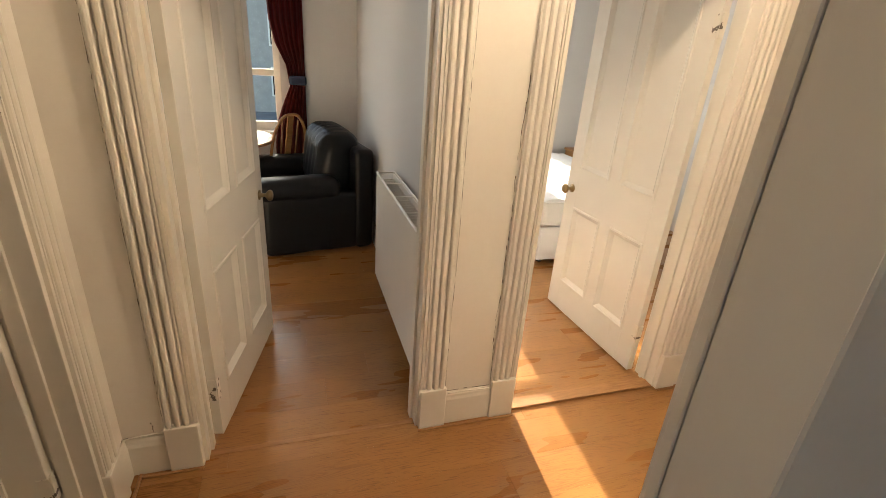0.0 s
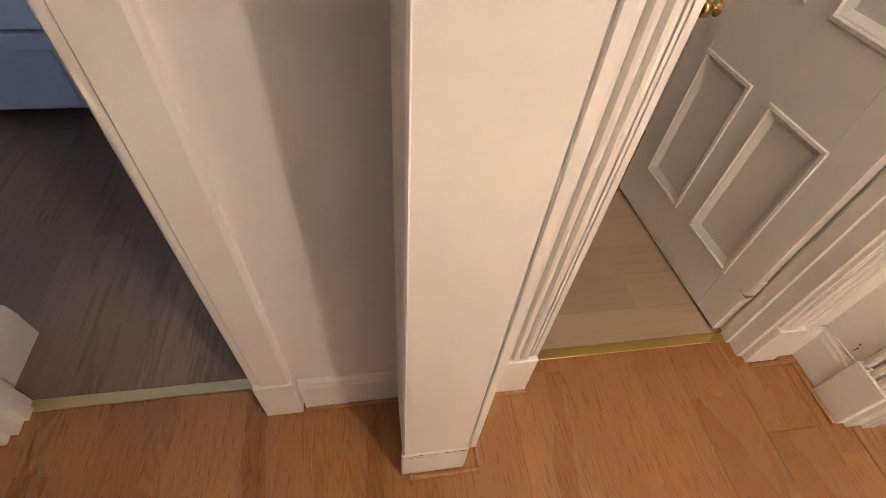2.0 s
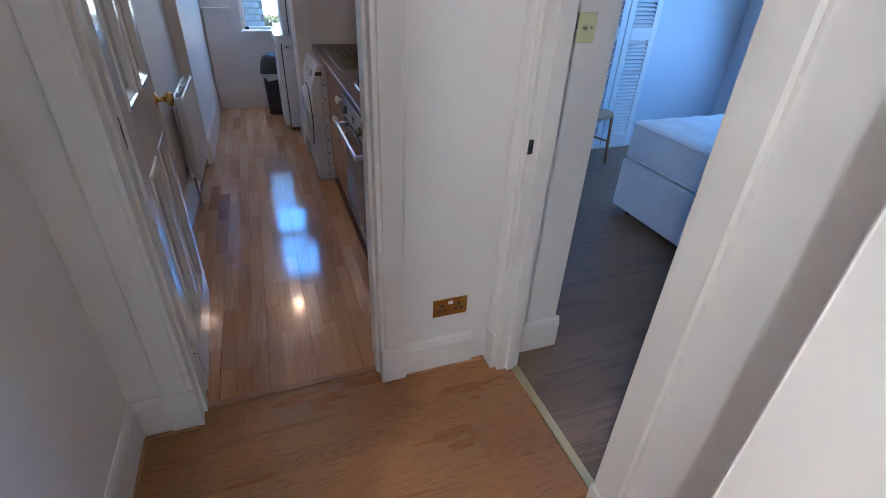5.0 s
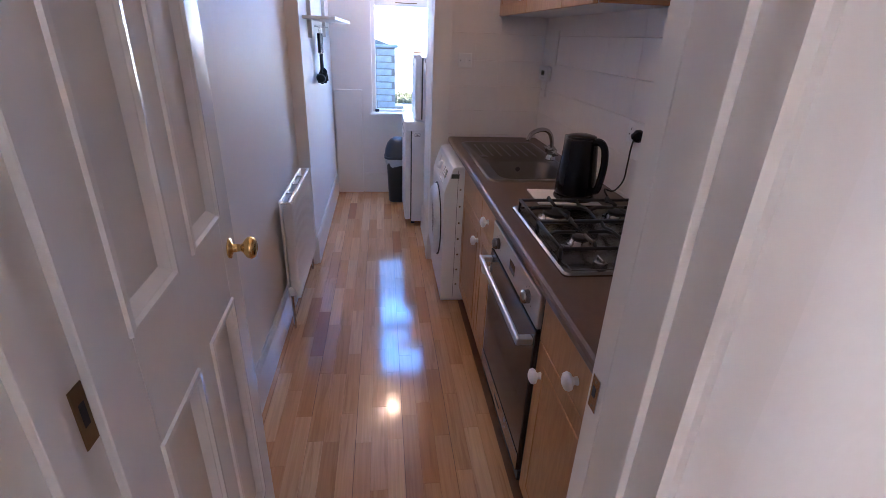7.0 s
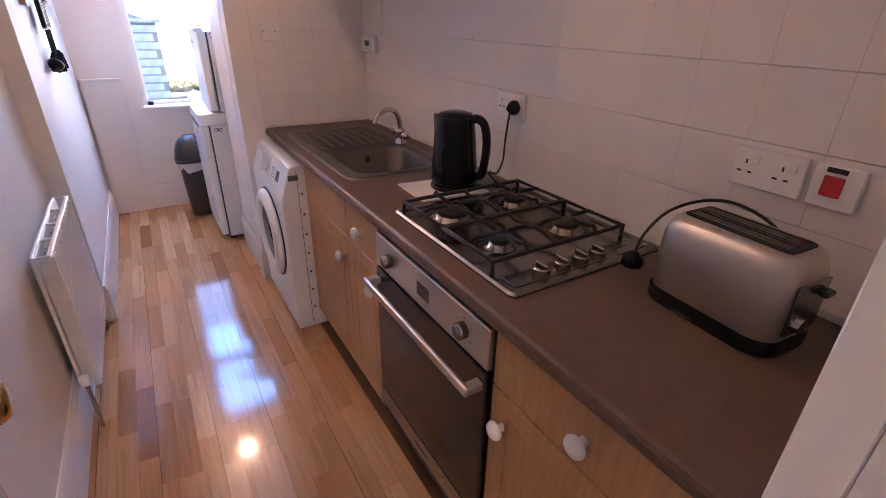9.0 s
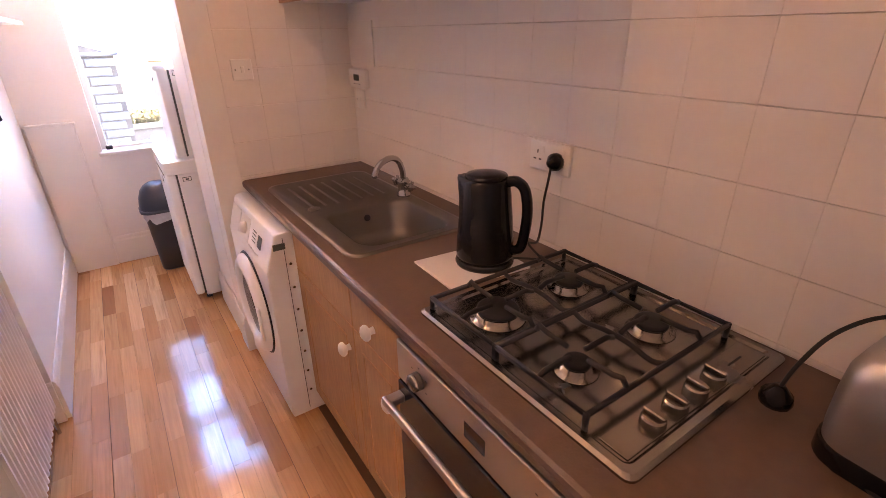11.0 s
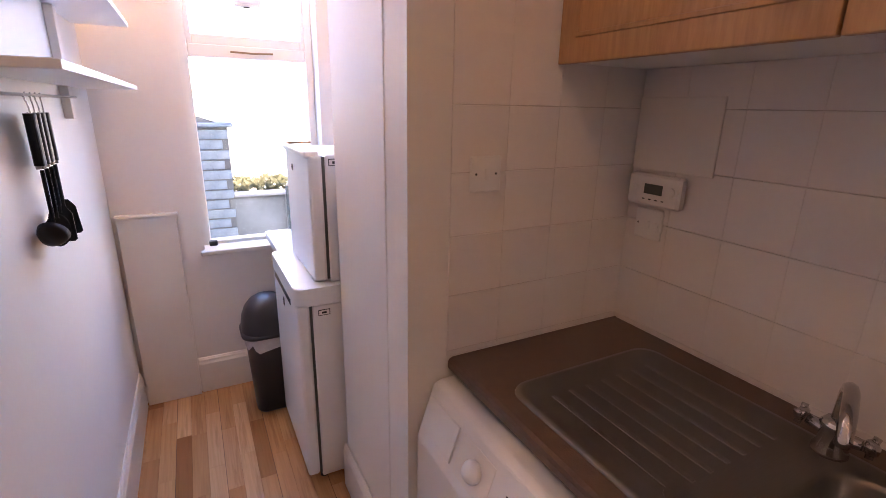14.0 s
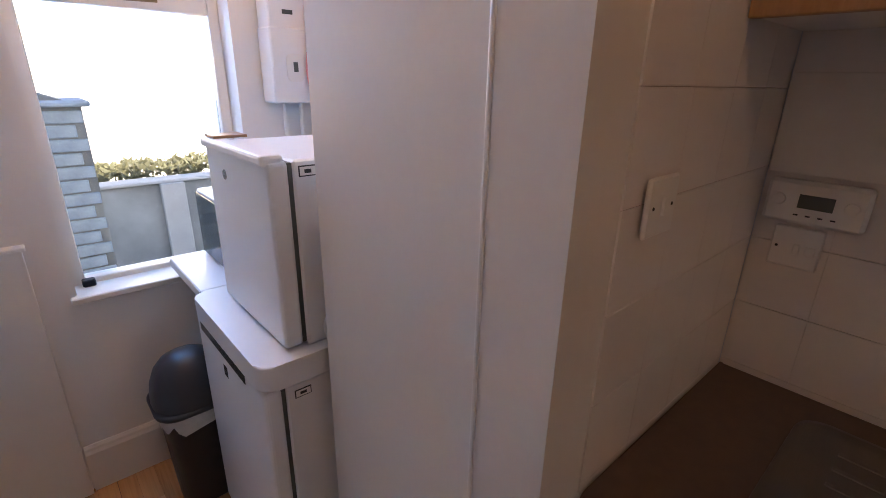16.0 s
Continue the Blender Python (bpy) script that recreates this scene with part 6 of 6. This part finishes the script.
def scrub(name, x0, x1, y0, y1, z0, height, count, label, seed, size=0.05):
    rng = random.Random(seed)
    verts, faces = [], []
    for _ in range(count):
        x, y = rng.uniform(x0, x1), rng.uniform(y0, y1)
        hgt = height * (0.35 + 0.65 * (0.5 + 0.5 * noise.noise(Vector((x * 1.7, y * 1.7, seed)))))
        c = Vector((x, y, z0 + rng.random() ** 0.7 * hgt))
        a = Vector((rng.gauss(0, 1), rng.gauss(0, 1), rng.gauss(0, 1))).normalized()
        b = a.orthogonal().normalized()
        s = size * rng.uniform(0.5, 1.4)
        k = len(verts)
        verts += [c - a * s, c + b * s * 0.45, c + a * s, c - b * s * 0.45]
        faces.append((k, k + 1, k + 2, k + 3))
    me = bpy.data.meshes.new(name)
    me.from_pydata(verts, [], faces)
    me.materials.append(LEAF)
    return tagged(new(name, me), label, "scrub", "", "stuff")


scrub("scrub", -8, 2.4, -12.2, -10.9, 0.0, 0.40, 6000, "dry yellow-green scrub above the yard wall", 3, 0.07)
scrub("moss_tufts", -4, 1.5, -10.4, -8.0, -1.45, 0.28, 4500, "low mossy tufts in the yard", 4, 0.05)
house = thing("garage_block", "long pale harled building in full sun", "building", (-4, -17, 0))
part("wall", box(-14, 14, -4, 0, GZ, 5.4), RENDER, house)
roof = prism([(-2.2, 5.4), (2.2, 5.4), (0, 6.8)], -14.3, 14.3)
roof.transform(Matrix(((0, 0, 1, 0), (1, 0, 0, -2), (0, 1, 0, 0), (0, 0, 0, 1))))
part("roof", roof, SLATE, house)

# street side: houses across the road
def street_house(x, y, w, h, label, turret):
    ob = thing("street_house", label, "house", (x, y, GZ))
    part("wall", box(0, w, 0, 8, 0, h), STONE, ob)
    rf = prism([(-0.4, h), (w + 0.4, h), (w * 0.82, h + 3.2), (w * 0.18, h + 3.2)], -0.3, 8.3)
    rf.transform(Matrix(((1, 0, 0, 0), (0, 0, 1, 0), (0, 1, 0, 0), (0, 0, 0, 1))))
    part("roof", rf, SLATE, ob)
    for k in range(int(w / 2.4)):
        for z in (1.0, 4.0):
            if z + 2 < h:
                wx = 0.9 + 2.4 * k
                f = part("window", box(wx, wx + 1.1, -0.06, 0.02, z, z + 1.8, 0.02), GLOSS, ob)
                part("pane", box(wx + 0.1, wx + 1.0, -0.075, -0.062, z + 0.1, z + 1.7), DARKGLASS, f)
    if turret:
        part("turret", lathe([(2.0, 0), (2.0, h + 0.6)], 12, None, Matrix.Translation((w * 0.3, 0, 0))), STONE, ob)
        part("turret_roof", lathe([(2.3, h + 0.6), (1.4, h + 2.6), (0.4, h + 4.4), (0.03, h + 5.4)], 12, None, Matrix.Translation((w * 0.3, 0, 0))), SLATE, ob)
    part("chimney", box(w * 0.75, w * 0.75 + 1.1, 3.4, 4.4, h + 2.2, h + 4.4, 0.03), STONE, ob)
    return ob


street_house(-9, 34, 12, 7.2, "grey sandstone house with a slated turret across the street", True)
street_house(-24, 36, 13, 6.8, "grey sandstone house with a slated roof across the street", False)
street_house(5, 36, 14, 7.0, "grey sandstone house with a slated roof across the street", False)


# ---- floor pieces ----
plank_meshes = {}


def plank(length, width, material, gap=0.0002, chamfer=0.0004):
    key = (round(length, 3), round(width, 3), material.name)
    if key not in plank_meshes:
        a, b = length / 2 - gap, width / 2 - gap
        c, d = a - chamfer, b - chamfer
        verts = [(sx * p, sy * q, z) for p, q, z in ((a, b, -0.012), (a, b, -chamfer), (c, d, 0.0)) for sx, sy in ((-1, -1), (1, -1), (1, 1), (-1, 1))]
        faces = [(8, 9, 10, 11)] + [(k * 4 + i, k * 4 + (i + 1) % 4, k * 4 + 4 + (i + 1) % 4, k * 4 + 4 + i) for k in (0, 1) for i in range(4)]
        me = bpy.data.meshes.new("plank")
        me.from_pydata(verts, [], faces)
        me.materials.append(material)
        plank_meshes[key] = me
    return plank_meshes[key]


def lay(floor_name, label, x0, x1, y0, y1, along, width, length, material, seed, strips=1):
    rng = random.Random(seed)
    bm = box(x0, x1, y0, y1, -0.0119, -0.0105)
    ob = structure(floor_name, bm, UNDER, label, "floor")
    lo, hi, a0, a1 = (y0, y1, x0, x1) if along == 'x' else (x0, x1, y0, y1)
    row, v = 0, lo
    while v < hi - 0.004:
        w = min(width, hi - v)
        u = a0 - rng.random() * length
        shown = w - (0.0016 if strips > 1 and row % strips == strips - 1 else 0.0)
        while u < a1 - 0.004:
            e = min(u + length, a1)
            s = max(u, a0)
            if e - s > 0.02 and w > 0.006:
                p = new("plank", plank(round(e - s, 2) if e < a1 and s > a0 else e - s, shown, material))
                cx, cy = (s + e) / 2, v + shown / 2
                p.matrix_world = pose(cx, cy, 0, 0, 0, 0) if along == 'x' else pose(cy, cx, 0, 0, 0, 90)
                p.parent = ob
            u = e if e < a1 else a1
        v += width
        row += 1
    return ob


lay("floor_hall", "orange oak laminate boards in the hall", -0.56, 0.905, -0.885, 0.486, 'x', 0.193, 1.28, OAK, 1)
lay("floor_lobby", "orange oak laminate boards in the lobby", -0.56, 2.35, 0.486, 1.745, 'x', 0.193, 1.28, OAK, 2)
lay("floor_living", "orange oak laminate boards in the living room", -1.6, 0.80, 1.745, 5.0, 'x', 0.193, 1.28, OAK, 3)
lay("floor_bedroom", "brown oak laminate boards in the bedroom", 0.95, 3.85, 1.745, 5.05, 'x', 0.19, 1.25, OAK, 4)
lay("floor_bathroom", "pale oak vinyl planks in the bathroom", -2.05, -0.56, 0.25, 1.95, 'y', 0.15, 0.92, VINYL, 5)
lay("floor_back_bedroom", "dull brown laminate boards in the bedroom", -4.05, -0.56, -3.1, 0.1, 'x', 0.19, 1.25, DULL, 6)
lay("floor_kitchen", "shiny beech strip laminate in the kitchen", -0.12, 0.875, -5.225, -0.885, 'y', 0.064, 0.42, BEECH, 7, 3)
